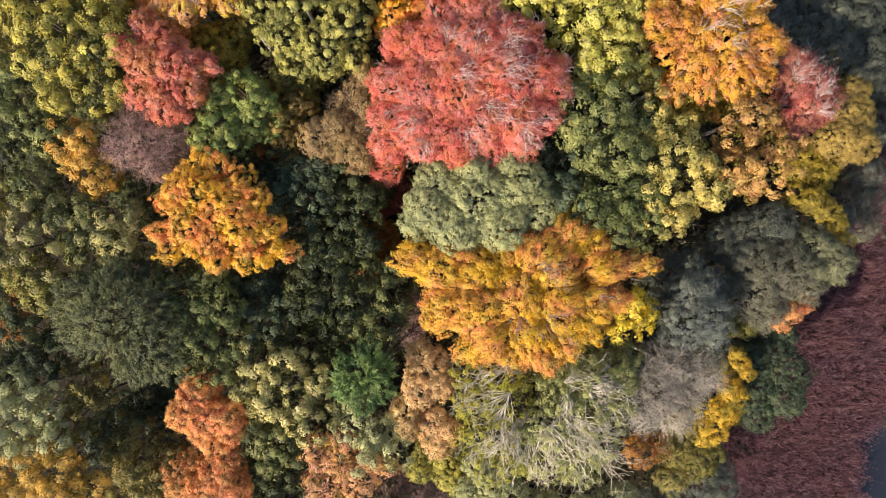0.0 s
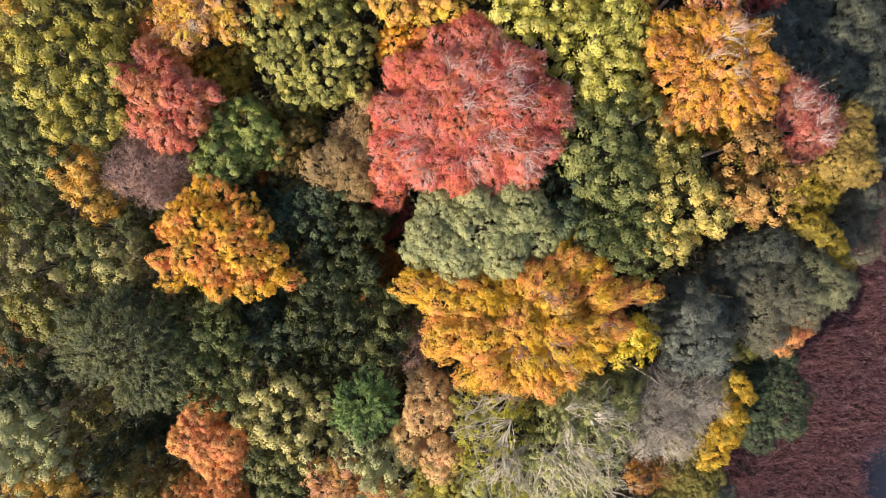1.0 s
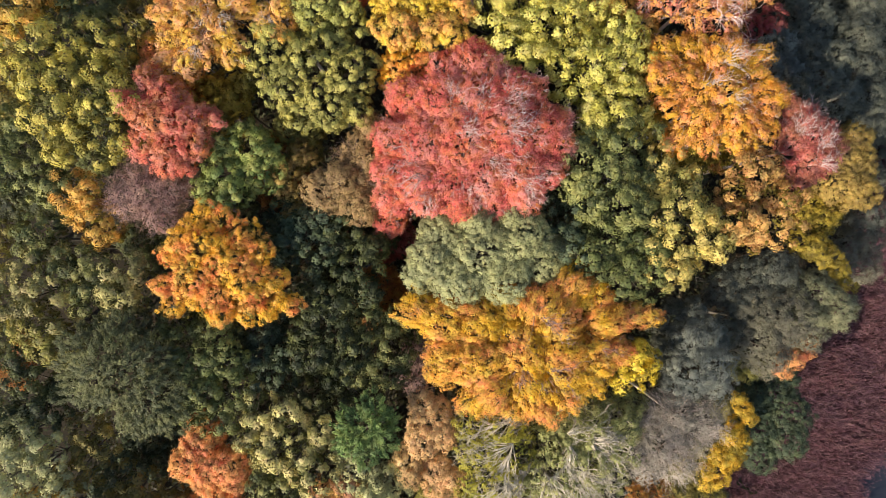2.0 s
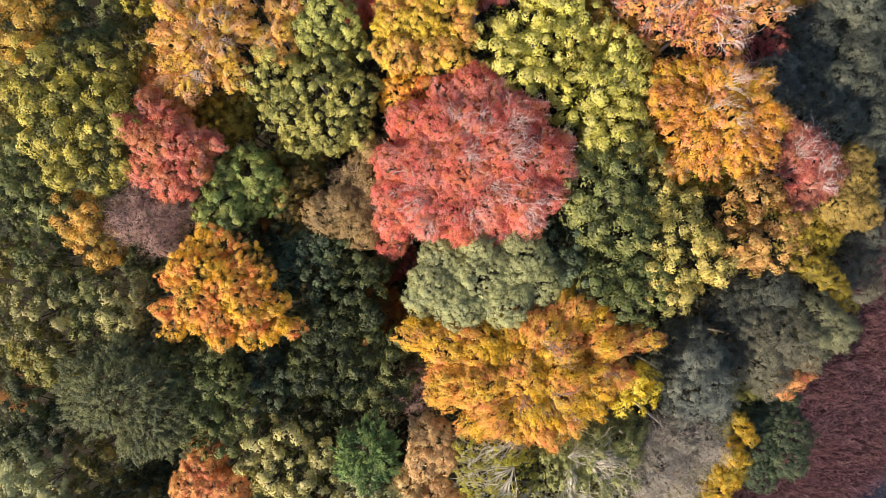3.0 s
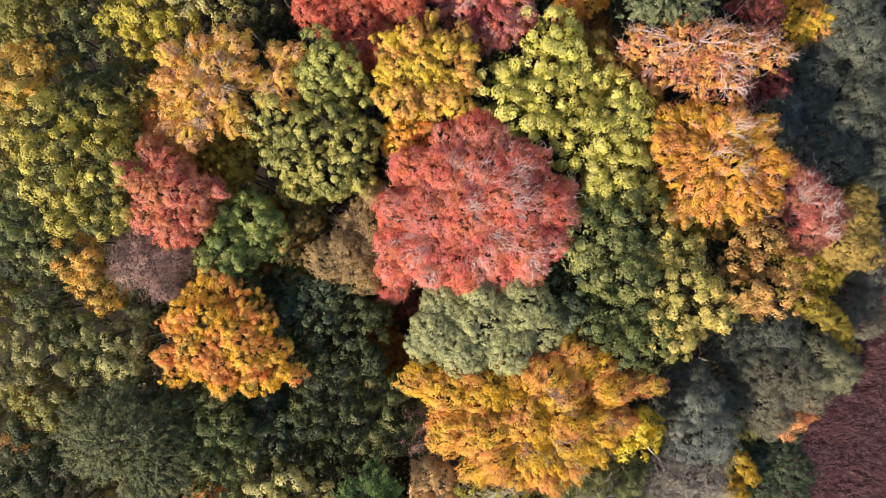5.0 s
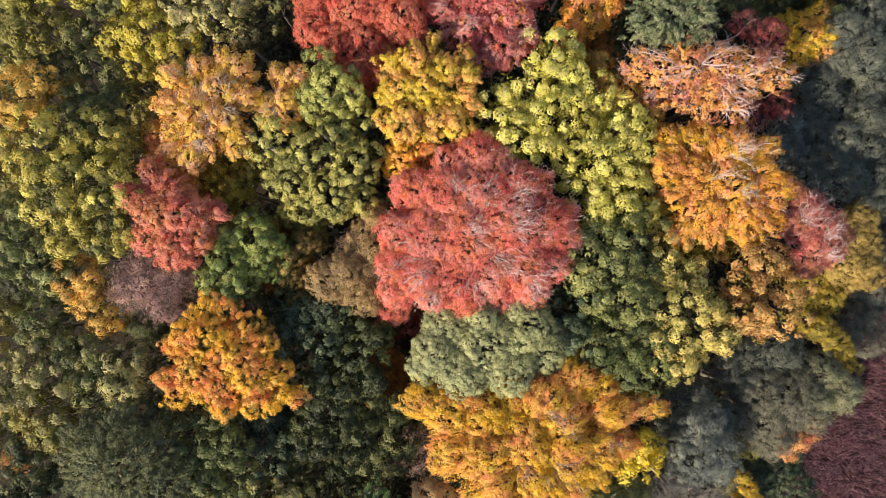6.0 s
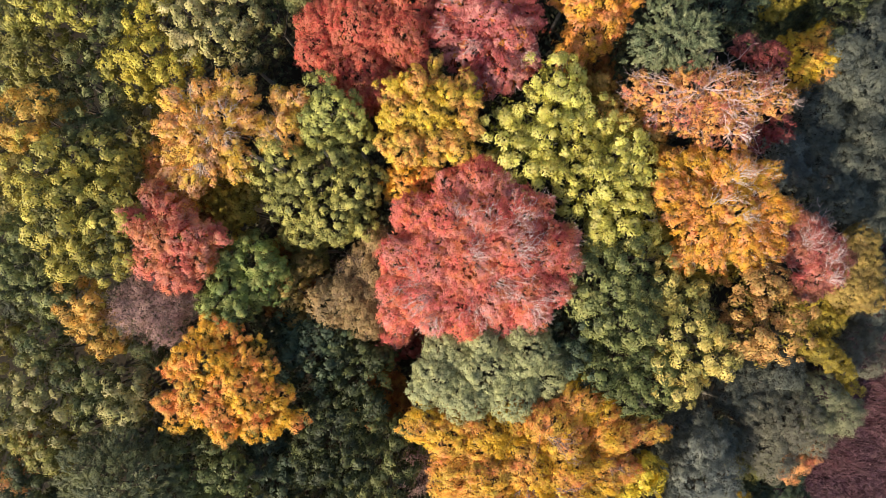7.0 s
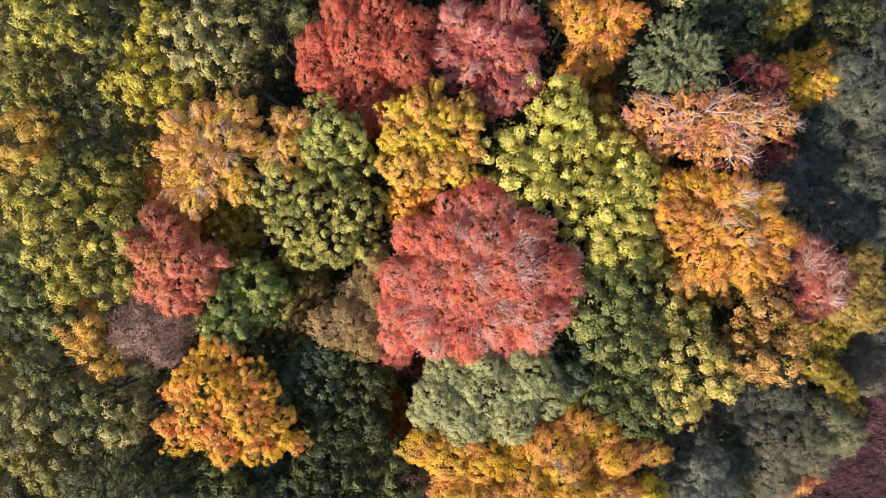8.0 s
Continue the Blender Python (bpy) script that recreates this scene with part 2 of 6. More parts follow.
WATER, nt = nodes_of("lake_water")
p = add(nt, "ShaderNodeBsdfPrincipled", Roughness=0.06)
p.inputs["Base Color"].default_value = (0.022, 0.024, 0.034, 1)
bm = add(nt, "ShaderNodeBump", Strength=0.12, Distance=0.03)
nt.links.new(noise_of(nt, 2.5, 3.0), bm.inputs["Height"])
nt.links.new(bm.outputs[0], p.inputs["Normal"])
nt.links.new(p.outputs[0], nt.nodes.new("ShaderNodeOutputMaterial").inputs[0])
tagged(sheet("water", [30, 60, 120, 262], [-3400, -200, -60, -20, 20, 60, 200, 3400], lambda x, y: -0.12, WATER),
       "still dark blue-grey lake water beyond the reeds", "lake", kind="structure")


# ---- tree building ----
def unit(v):
    return v / np.maximum(np.linalg.norm(v, axis=-1, keepdims=True), 1e-9)


def quick_mesh(name, verts, faces, material, smooth=False):
    """A mesh from arrays: verts n x 3, faces m x k."""
    me = bpy.data.meshes.new(name)
    n, (m, k) = len(verts), faces.shape
    me.vertices.add(n)
    me.vertices.foreach_set("co", np.ascontiguousarray(verts, dtype=np.float32).ravel())
    me.loops.add(m * k)
    me.loops.foreach_set("vertex_index", faces.astype(np.int32).ravel())
    me.polygons.add(m)
    me.polygons.foreach_set("loop_start", np.arange(0, m * k, k, dtype=np.int32))
    me.polygons.foreach_set("loop_total", np.full(m, k, dtype=np.int32))
    if smooth:
        me.polygons.foreach_set("use_smooth", np.ones(m, dtype=bool))
    me.materials.append(material)
    me.update(calc_edges=True)
    return me


def leaf_arrays(p, nrm, along, length, width, three=False):
    """Leaves at p: folded diamonds, or slim three-cornered ones."""
    side = unit(np.cross(nrm, along))
    along = unit(np.cross(side, nrm))
    l, w = length[:, None] * 0.5, width[:, None] * 0.5
    n = len(p)
    if three:
        v = np.stack([p - along * l + side * w, p - along * l - side * w, p + along * l], 1)
    else:
        lift = nrm * w * 0.45
        v = np.stack([p - along * l, p + side * w + lift, p + along * l, p - side * w + lift], 1)
    k = v.shape[1]
    return v.reshape(-1, 3), np.arange(n * k).reshape(n, k)


def tubes(paths, radii, sides):
    """Tapered tubes along paths (b x k x 3) with radii (b x k)."""
    b, k, _ = paths.shape
    tang = unit(np.gradient(paths, axis=1))
    ref = np.where(np.abs(tang[..., 2:3]) > 0.9, np.array([1.0, 0, 0]), np.array([0, 0, 1.0]))
    u = unit(np.cross(tang, ref))
    w = np.cross(tang, u)
    ang = np.arange(sides) * 2 * np.pi / sides
    ring = u[:, :, None] * np.cos(ang)[:, None] + w[:, :, None] * np.sin(ang)[:, None]
    v = paths[:, :, None] + ring * radii[:, :, None, None]
    idx = np.arange(b * k * sides).reshape(b, k, sides)
    nxt = np.roll(idx, -1, axis=2)
    f = np.stack([idx[:, :-1], nxt[:, :-1], nxt[:, 1:], idx[:, 1:]], -1)
    return v.reshape(-1, 3), f.reshape(-1, 4)


def arcs(rng, a, b, k, lift, wander):
    """Curved ways from points a to points b (each n x 3), k points each."""
    n = len(b)
    s = np.linspace(0, 1, k)[None, :, None]
    span = np.linalg.norm(b - a, axis=1, keepdims=True)
    mid = (a + b) / 2 + np.array([0, 0, 1.0]) * span * lift + rng.normal(0, 1, (n, 3)) * span * wander
    return (1 - s) ** 2 * a[:, None] + 2 * s * (1 - s) * mid[:, None] + s ** 2 * b[:, None]


def join(pieces):
    """One pair of arrays out of several."""
    vs, fs, at = [], [], 0
    for v, f in pieces:
        vs.append(v)
        fs.append(f + at)
        at += len(v)
    return np.concatenate(vs), np.concatenate(fs)


# tuft: radius of a leaf tuft; space: least distance between tufts; full: leaves against the tuft's outside; flat: how flattened; reach: how far
# tufts stretch outwards; leaf, slim: a leaf's length and its width against it; gap: share of the crown left open; swell: height of the clumps;
# deep: how far tufts sink in; billow, puff: width and height of rounded masses; dome: height of a lobe against its radius; fans: share of
# lobes with a fan of bare boughs; bough, twig: how many; bw, tw: their half widths
STYLES = {
    "broad": dict(tuft=(0.34, 0.60), space=0.70, full=0.80, flat=0.85, reach=1.1, up=0.25, round=1.15, leaf=0.148, slim=0.80, gap=-1.7, swell=0.26, clump=1.7, deep=0.18, billow=1.55, puff=0.9,
                  dome=0.95, fans=0.0, bough=4, twig=2, bw=(0.040, 0.014), tw=(0.014, 0.007), rise=0.3, proud=0.97, bend=0.10, stray=0.8),
    "dense": dict(tuft=(0.25, 0.43), space=0.50, full=0.90, flat=0.80, reach=1.15, up=0.25, round=1.1, leaf=0.126, slim=0.78, gap=-2.3, swell=0.20, clump=1.5, deep=0.14, billow=1.3, puff=0.65,
                  dome=0.95, fans=0.0, bough=2, twig=1, bw=(0.040, 0.014), tw=(0.014, 0.007), rise=0.3, proud=0.95, bend=0.09, stray=0.8),
    "beech": dict(tuft=(0.20, 0.36), space=0.36, full=0.80, flat=0.5, reach=1.85, up=0.55, round=0.55, leaf=0.130, slim=0.70, gap=-2.2, swell=0.30, clump=1.3, deep=0.20,
                  dome=0.88, fans=0.28, bough=7, twig=6, bw=(0.030, 0.010), tw=(0.010, 0.005), rise=0.25, proud=1.05, bend=0.10, stray=0.40),
    "plume": dict(tuft=(0.13, 0.25), space=0.26, full=0.9, flat=0.6, reach=1.6, up=0.60, round=0.5, leaf=0.110, slim=0.66, gap=-3.2, swell=0.16, clump=1.0, deep=0.12,
                  dome=0.62, fans=0.75, bough=9, twig=12, bw=(0.027, 0.009), tw=(0.009, 0.005), rise=0.25, proud=1.05, bend=0.10, stray=0.6),
    "fine": dict(tuft=(0.17, 0.33), space=0.33, full=0.76, flat=0.85, reach=1.4, up=0.40, round=0.7, leaf=0.120, slim=0.70, gap=-2.3, swell=0.19, clump=1.4, deep=0.17,
                 dome=0.92, fans=0.0, bough=3, twig=3, bw=(0.030, 0.012), tw=(0.012, 0.006), rise=0.4, proud=1.0, bend=0.10, stray=0.6),
    "flame": dict(tuft=(0.16, 0.30), space=0.31, full=0.90, flat=0.75, reach=1.3, up=0.40, round=0.8, leaf=0.122, slim=0.66, gap=-2.0, swell=0.36, clump=1.25, deep=0.20,
                  dome=0.90, fans=0.0, bough=3, twig=3, bw=(0.030, 0.012), tw=(0.012, 0.006), rise=0.4, proud=1.0, bend=0.10, stray=0.5),
    "soft": dict(tuft=(0.24, 0.46), space=0.44, full=0.52, flat=0.95, reach=1.4, up=0.35, round=0.7, leaf=0.17, slim=0.32, gap=-2.3, swell=0.26, clump=1.5, deep=0.22,
                 dome=0.92, fans=0.0, bough=3, twig=3, bw=(0.030, 0.012), tw=(0.012, 0.006), rise=0.4, proud=1.0, bend=0.10, stray=0.6),
    "conifer": dict(tuft=(0.17, 0.28), space=0.36, full=1.0, flat=0.6, reach=2.0, up=0.4, round=0.5, leaf=0.19, slim=0.26, gap=-0.75, swell=0.45, clump=1.0, deep=0.26,
                    dome=1.15, fans=0.0, bough=3, twig=1, bw=(0.04, 0.015), tw=(0.014, 0.007), rise=0.35, proud=0.95, bend=0.08, stray=0.3),
    "twig": dict(tuft=(0.16, 0.30), space=0.46, full=0.55, flat=0.8, reach=1.5, up=0.4, round=0.6, leaf=0.120, slim=0.7, gap=-0.7, swell=0.3, clump=1.5, deep=0.25,
                 dome=0.95, fans=0.4, bough=3, twig=9, bw=(0.034, 0.010), tw=(0.010, 0.005), rise=0.4, proud=1.03, bend=0.14, stray=0.5),
    "haze": dict(tuft=(0.28, 0.50), space=0.36, full=0.42, flat=0.9, reach=1.5, up=0.3, round=0.3, leaf=0.36, slim=0.055, gap=-2.6, swell=0.2, clump=1.5, deep=0.3,
                 dome=0.95, fans=0.0, bough=12, twig=9, bw=(0.026, 0.010), tw=(0.010, 0.005), rise=0.5, proud=1.04, bend=0.14, stray=0.3),
    "bare": dict(tuft=(0.18, 0.36), space=0.46, full=0.60, flat=0.8, reach=1.5, up=0.4, round=0.6, leaf=0.130, slim=0.8, gap=-0.25, swell=0.3, clump=1.2, deep=0.2,
                 dome=0.80, fans=0.0, bough=8, twig=7, bw=(0.042, 0.014), tw=(0.013, 0.007), rise=0.4, proud=1.18, bend=0.21, stray=0.5),
}
count = [0]


def lumps(rng, p, size):
    """Smooth uneven values round 0 at points p, with lumps about as large as size."""
    k = unit(rng.normal(0, 1, (7, 3))) * (6.28 / (size * rng.uniform(0.7, 1.6, (7, 1))))
    return np.sin(p @ k.T + rng.uniform(0, 6.28, 7)).sum(1) / 2.6


def spaced(p, least):
    """Which of the points p to keep so that none lies nearer than least to another; least is one value for each point."""
    kept = np.empty((len(p), 3))
    mask, m = np.zeros(len(p), dtype=bool), 0
    for i in range(len(p)):
        if m == 0 or np.min(np.sum((kept[:m] - p[i]) ** 2, axis=1)) > least[i] ** 2:
            kept[m] = p[i]
            mask[i] = True
            m += 1
    return mask


def fan_of_boughs(rng, heart, length, heading, cen, rad, half, st):
    """Bare boughs that spread like a fan over the crown from the point heart, feathered with twigs."""
    def roof(q):
        rr = ((q[..., None, :2] - cen[:, :2]) ** 2).sum(-1) / rad ** 2
        return (cen[:, 2] + half * np.sqrt(np.clip(1 - rr, 0, None)) - 1.5 * np.clip(rr - 1, 0, 1)).max(-1)
    n = int(st["bough"] * min(1.5, 0.5 + length / 4.0)) + 2
    ang = heading + rng.normal(0, 0.42, n)
    far_out = length * rng.uniform(0.45, 1.1, n)
    s = np.linspace(0, 1, 7)
    turn = ang[:, None] + rng.normal(0, 0.22, n)[:, None] * s + rng.normal(0, 0.10, (n, 7)) * s
    way = np.zeros((n, 7, 3))
    way[..., 0] = heart[0] + np.cos(turn) * far_out[:, None] * s
    way[..., 1] = heart[1] + np.sin(turn) * far_out[:, None] * s
    way[..., 2] = roof(way) + 0.05 + 0.12 * s + rng.normal(0, 0.07, (n, 1)) * s - 0.5 * (1 - s) ** 3
    pieces = [tubes(way, np.linspace(*st["bw"], 7)[None] * rng.uniform(0.6, 1.15, (n, 1)), 3)]
    for count_of, at, size, thick in ((st["twig"], way, 0.30, st["tw"]), (1, None, 0.17, (st["tw"][1] * 1.1, 0.004))):
        at = stems if at is None else at
        k = at.shape[1]
        src = np.repeat(np.arange(len(at)), count_of)
        j = rng.integers(max(1, k // 3), k, len(src))
        base = at[src, j]
        run = unit(at[src, np.minimum(j + 1, k - 1)] - at[src, np.maximum(j - 1, 0)])
        lean = rng.choice([-1.0, 1.0], len(src)) * rng.uniform(0.30, 0.65, len(src))
        way2 = np.stack([run[:, 0] * np.cos(lean) - run[:, 1] * np.sin(lean), run[:, 0] * np.sin(lean) + run[:, 1] * np.cos(lean), run[:, 2] + 0.12], 1)
        tip = base + unit(way2) * (size * rng.uniform(0.6, 1.5, (len(src), 1)) * min(1.3, 0.6 + 0.15 * length))
        stems = arcs(rng, base, tip, 3, 0.04, 0.06)
        pieces.append(tubes(stems, np.linspace(*thick, 3)[None].repeat(len(src), 0), 3))
    return pieces


def tree(name, label, category, x, y, height, leaves, style, lobes, bark=BARK_GREY, group="", skirt=1.0, thin=1.0, fans=()):
    """A tree at x, y: trunk, a limb with branches and twigs for each lobe of the crown, and leaves in tufts and clumps.
    lobes: (dx, dy, radius, dz), dz being the lobe's top against the tree's height."""
    count[0] += 1
    rng = np.random.default_rng(count[0])
    st = STYLES[style]
    foot = ground_z(x, y) - 0.05
    root = tagged(new(name), label, category, group)
    root.location = (x, y, foot)
    top = height - foot
    L = np.array(lobes, dtype=float)
    rad = L[:, 2] * (0.96 if style == "beech" else 1.03 if leaves is LIME else 0.96 if style == "broad" else 1.0)
    half = rad * st["dome"]
    cen = np.stack([L[:, 0], L[:, 1], top + L[:, 3] - half + rng.normal(0, 0.36 if style == "broad" else 0.2, len(rad))], 1)
    spread = np.max(np.hypot(L[:, 0], L[:, 1]) + rad)
    fanned = rng.uniform(0, 1, len(rad)) < st["fans"]
    # trunk
    crotch = np.array([0, 0, max(0.3 * top, np.min(cen[:, 2]) - 0.45 * spread - 1.5)])
    crotch[:2] = rng.normal(0, 0.15, 2)
    ks = np.linspace(0, 1, 9)
    tp = np.outer(ks, crotch) + np.outer(np.sin(ks * np.pi), [*rng.normal(0, 0.12, 2), 0])
    r0 = 0.007 * top + 0.012 * spread
    tr = r0 * (1.0 - 0.45 * ks) + r0 * 0.7 * np.exp(-ks * 14)
    v, f = tubes(tp[None], tr[None], 9)
    trunk = new("trunk", quick_mesh("trunk", v, f, bark, True))
    trunk.parent = root
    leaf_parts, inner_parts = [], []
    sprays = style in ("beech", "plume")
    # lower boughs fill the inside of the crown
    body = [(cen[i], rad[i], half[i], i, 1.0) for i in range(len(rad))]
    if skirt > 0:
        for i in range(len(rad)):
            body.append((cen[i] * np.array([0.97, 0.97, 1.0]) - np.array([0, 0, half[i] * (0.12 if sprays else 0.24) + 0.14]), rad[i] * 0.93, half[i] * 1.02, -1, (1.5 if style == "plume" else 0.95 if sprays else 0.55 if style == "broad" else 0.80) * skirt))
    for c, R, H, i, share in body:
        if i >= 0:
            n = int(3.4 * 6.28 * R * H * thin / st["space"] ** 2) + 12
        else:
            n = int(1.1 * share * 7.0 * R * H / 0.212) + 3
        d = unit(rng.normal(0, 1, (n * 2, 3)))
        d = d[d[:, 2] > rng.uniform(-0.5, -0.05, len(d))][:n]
        if i >= 0:
            d = d[spaced(d * np.array([R, R, H]), st["space"] * rng.uniform(0.75, 1.25, len(d)) / thin ** 0.5)]
        raw = c + d * np.array([R, R, H])
        bump = lumps(rng, raw, st["clump"])
        fine = lumps(rng, raw, 0.5)
        depth = 1 - np.minimum(0.5, np.abs(rng.normal(0, st["deep"], len(d))) / max(R, 0.6))
        place = c + d * np.array([R, R, H]) * depth[:, None] + d * (st["swell"] * (0.66 * bump + 0.50 * fine) * min(1.0, R))[:, None]
        edge = np.zeros(len(d))
        if "billow" in st and i >= 0:
            # rounded billows of foliage with dark clefts between them
            want = unit(rng.normal(0, 1, (int(26 * R * H / st["billow"] ** 2) + 12, 3)))
            want[:, 2] = np.abs(want[:, 2]) * 1.15 - 0.15
            want = unit(want) * np.array([R, R, H])
            heart = want[:1]
            for w in want[1:]:
                if np.min(np.linalg.norm(heart - w, axis=1)) > st["billow"] * 1.25:
                    heart = np.concatenate([heart, w[None]])
            lift = rng.normal(0.0, 0.36 * st["puff"], len(heart))
            wide = st["billow"] * rng.uniform(0.8, 1.25, len(heart))
            gap = np.linalg.norm((raw - c)[:, None] - heart[None], axis=2) / wide
            own = np.argmin(gap, 1)
            edge = gap[np.arange(len(d)), own]
            dome = np.sqrt(np.clip(1.25 - edge ** 2, 0, None))
            place += d * (st["puff"] * (dome - 0.85) + lift[own] * np.clip(1.6 - edge, 0, 1))[:, None]
            d = unit(d * 0.7 + (raw - c - heart[own]) * 0.9 / st["billow"])
        keep = bump + 0.5 * fine > st["gap"] - (0 if i >= 0 else 9)
        keep &= edge + 0.10 * fine < (1.5 if style == "dense" else 1.24)
        for j in range(len(rad)):
            if j != i:
                q = (place - cen[j]) / np.array([rad[j], rad[j], half[j]])
                keep &= np.linalg.norm(q, axis=1) > (0.45 if i < 0 else 0.86 if sprays else 0.74 if style == "fine" else 0.80)
        place, d = place[keep], d[keep]
        if i >= 0:
            # limb, branches and twigs, spreading away from the middle of the tree
            away = np.array([c[0], c[1], 0.0]) / max(spread, 1e-6)
            joint = c - np.array([0, 0, H * 0.45]) - away * R * (0.4 if sprays else 0.9)
            way = arcs(rng, crotch[None], joint[None], 6, 0.10, 0.05)
            pieces = [tubes(way, np.linspace(r0 * 0.25, st["bw"][0] * 1.15, 6)[None], 5)]
            if fanned[i] and not fans:
                heading = math.atan2(away[1], away[0]) + rng.normal(0, 0.5 if np.hypot(*away[:2]) > 0.2 else 2.0)
                start = c[:2] - np.array([math.cos(heading), math.sin(heading)]) * R * 0.3
                pieces += fan_of_boughs(rng, start, R * 1.1, heading, cen, rad, half, st)
            near = np.argmin([np.hypot(*(cen[:, :2] - np.array(fan[:2])).T) for fan in fans], axis=1) if fans else []
            for fan, own_lobe in zip(fans, near):
                if own_lobe == i:
                    pieces += fan_of_boughs(rng, np.array(fan[:2]), fan[2], radians(fan[3]), cen, rad, half, st)
            nb = max(3, int(st["bough"] * min(1.7, (R / 1.4) ** 1.4))) if not (sprays or fans) else 5
            dd = unit(rng.normal(0, 1, (nb * 4, 3)) + away * 0.9 + np.array([0, 0, 0.25]))
            if style == "bare":
                sweep = unit(away + rng.normal(0, 0.12, 3)) * np.array([1, 1, 0])
                dd = unit(rng.normal(0, 0.75, (nb * 4, 3)) + sweep * 0.70 + np.array([0, 0, 0.30]))
            dd = dd[dd[:, 2] > -0.1][:nb]
            tips = c + dd * np.array([R, R, H]) * rng.uniform(0.86, 1.0, (len(dd), 1)) * st["proud"]
            starts = way[0, rng.integers(4, 6, len(dd))] + (rng.normal(0, 0.30 * R, (len(dd), 3)) * np.array([1, 1, 0.5]) if style == "bare" else 0)
            bw = arcs(rng, starts, tips, 6, -0.06, st["bend"])
            bw[:, 1:5] += rng.normal(0, 0.35 * st["bend"] * R, (len(dd), 4, 3))
            pieces.append(tubes(bw, np.linspace(*st["bw"], 6)[None] * rng.uniform(0.65, 1.1, (len(dd), 1)), 3))
            src = np.repeat(np.arange(len(dd)), st["twig"])
            ts = bw[src, rng.integers(2, 6, len(src))]
            out = unit(bw[src, 5] - bw[src, 2]) + rng.normal(0, 0.34 if style == "bare" else 0.45, (len(src), 3))
            te = ts + unit(out) * rng.uniform(0.35, 0.8, (len(src), 1)) * (0.35 + 0.45 * R)
            tw = arcs(rng, ts, te, 3, 0.05, 0.09)
            pieces.append(tubes(tw, np.linspace(*st["tw"], 3)[None].repeat(len(src), 0), 3))
            if style in ("twig", "bare", "haze"):
                s2 = np.repeat(np.arange(len(src)), 1 if style == "twig" else 2)
                ts2 = tw[s2, rng.integers(1, 3, len(s2))]
                te2 = ts2 + unit(out[s2] + rng.normal(0, 0.6, (len(s2), 3))) * rng.uniform(0.25, 0.6, (len(s2), 1))
                pieces.append(tubes(arcs(rng, ts2, te2, 2, 0, 0), np.linspace(st["tw"][1] * 1.2, 0.006, 2)[None].repeat(len(s2), 0), 3))
            v, f = join(pieces)
            limb = new("limb", quick_mesh("limb", v, f, bark))
            limb.parent = root
        # leaves of the tufts
        if i >= 0:
            pr = rng.uniform(*st["tuft"], len(place))
            each = np.maximum(5, st["full"] * 6.28 * pr ** 2 / (0.5 * st["leaf"] ** 2 * max(st["slim"], 0.25))).astype(int)
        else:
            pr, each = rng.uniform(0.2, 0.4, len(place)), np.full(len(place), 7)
        src = np.repeat(np.arange(len(place)), each)
        k = len(src)
        o = unit(rng.normal(0, 1, (k, 3)))
        back = np.sum(o * d[src], 1)
        o = np.where(back[:, None] < -0.2, o - 2 * back[:, None] * d[src], o)
        shell = rng.uniform(0.16 if i >= 0 else 0.05, 1.0, k) ** 0.5
        outward = place[src] * np.array([0.55, 0.55, 1.0]) - np.array([0, 0, c[2] - H * 0.6]) + (place[src] - c) * np.array([0.45, 0.45, 0.0])
        flatout = unit(outward * np.array([1, 1, st["rise"]]) + rng.normal(0, st["stray"], (len(place), 3))[src] * R)
        off = o * (pr[src] * shell)[:, None]
        off[:, 2] *= st["flat"]
        along = np.sum(off * flatout, 1, keepdims=True)
        off += flatout * along * (st["reach"] - 1) - (off - flatout * along) * 0.12 * (st["reach"] - 1)
        pos = place[src] + off
        if "billow" not in st and style != "conifer":
            pos = pos + rng.normal(0, 0.065 if style == "plume" else 0.035, (k, 3))
        nrm = unit(o * st["round"] + d[src] * 0.60 + np.array([0, 0, st["up"]]) + rng.normal(0, 0.22, (k, 3)))
        run = flatout * (1.6 if sprays else 0.6) + rng.normal(0, 0.7, (k, 3))
        if style == "conifer":
            run, nrm = o + flatout * 0.9 + rng.normal(0, 0.3, (k, 3)), unit(rng.normal(0, 0.5, (k, 3)) + d[src] * 0.5 + np.array([0, 0, 0.8]))
        if style == "haze" and i >= 0:
            run = o * 0.8 + d[src] * 0.9 + np.array([0, 0, 0.4]) + rng.normal(0, 0.45, (k, 3))
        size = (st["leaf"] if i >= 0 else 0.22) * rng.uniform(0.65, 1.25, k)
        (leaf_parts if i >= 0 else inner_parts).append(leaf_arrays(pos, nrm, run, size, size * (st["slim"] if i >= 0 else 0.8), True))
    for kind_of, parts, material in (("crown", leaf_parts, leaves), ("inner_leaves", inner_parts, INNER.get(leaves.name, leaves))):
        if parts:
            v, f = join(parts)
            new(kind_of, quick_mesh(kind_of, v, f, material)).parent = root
    return root

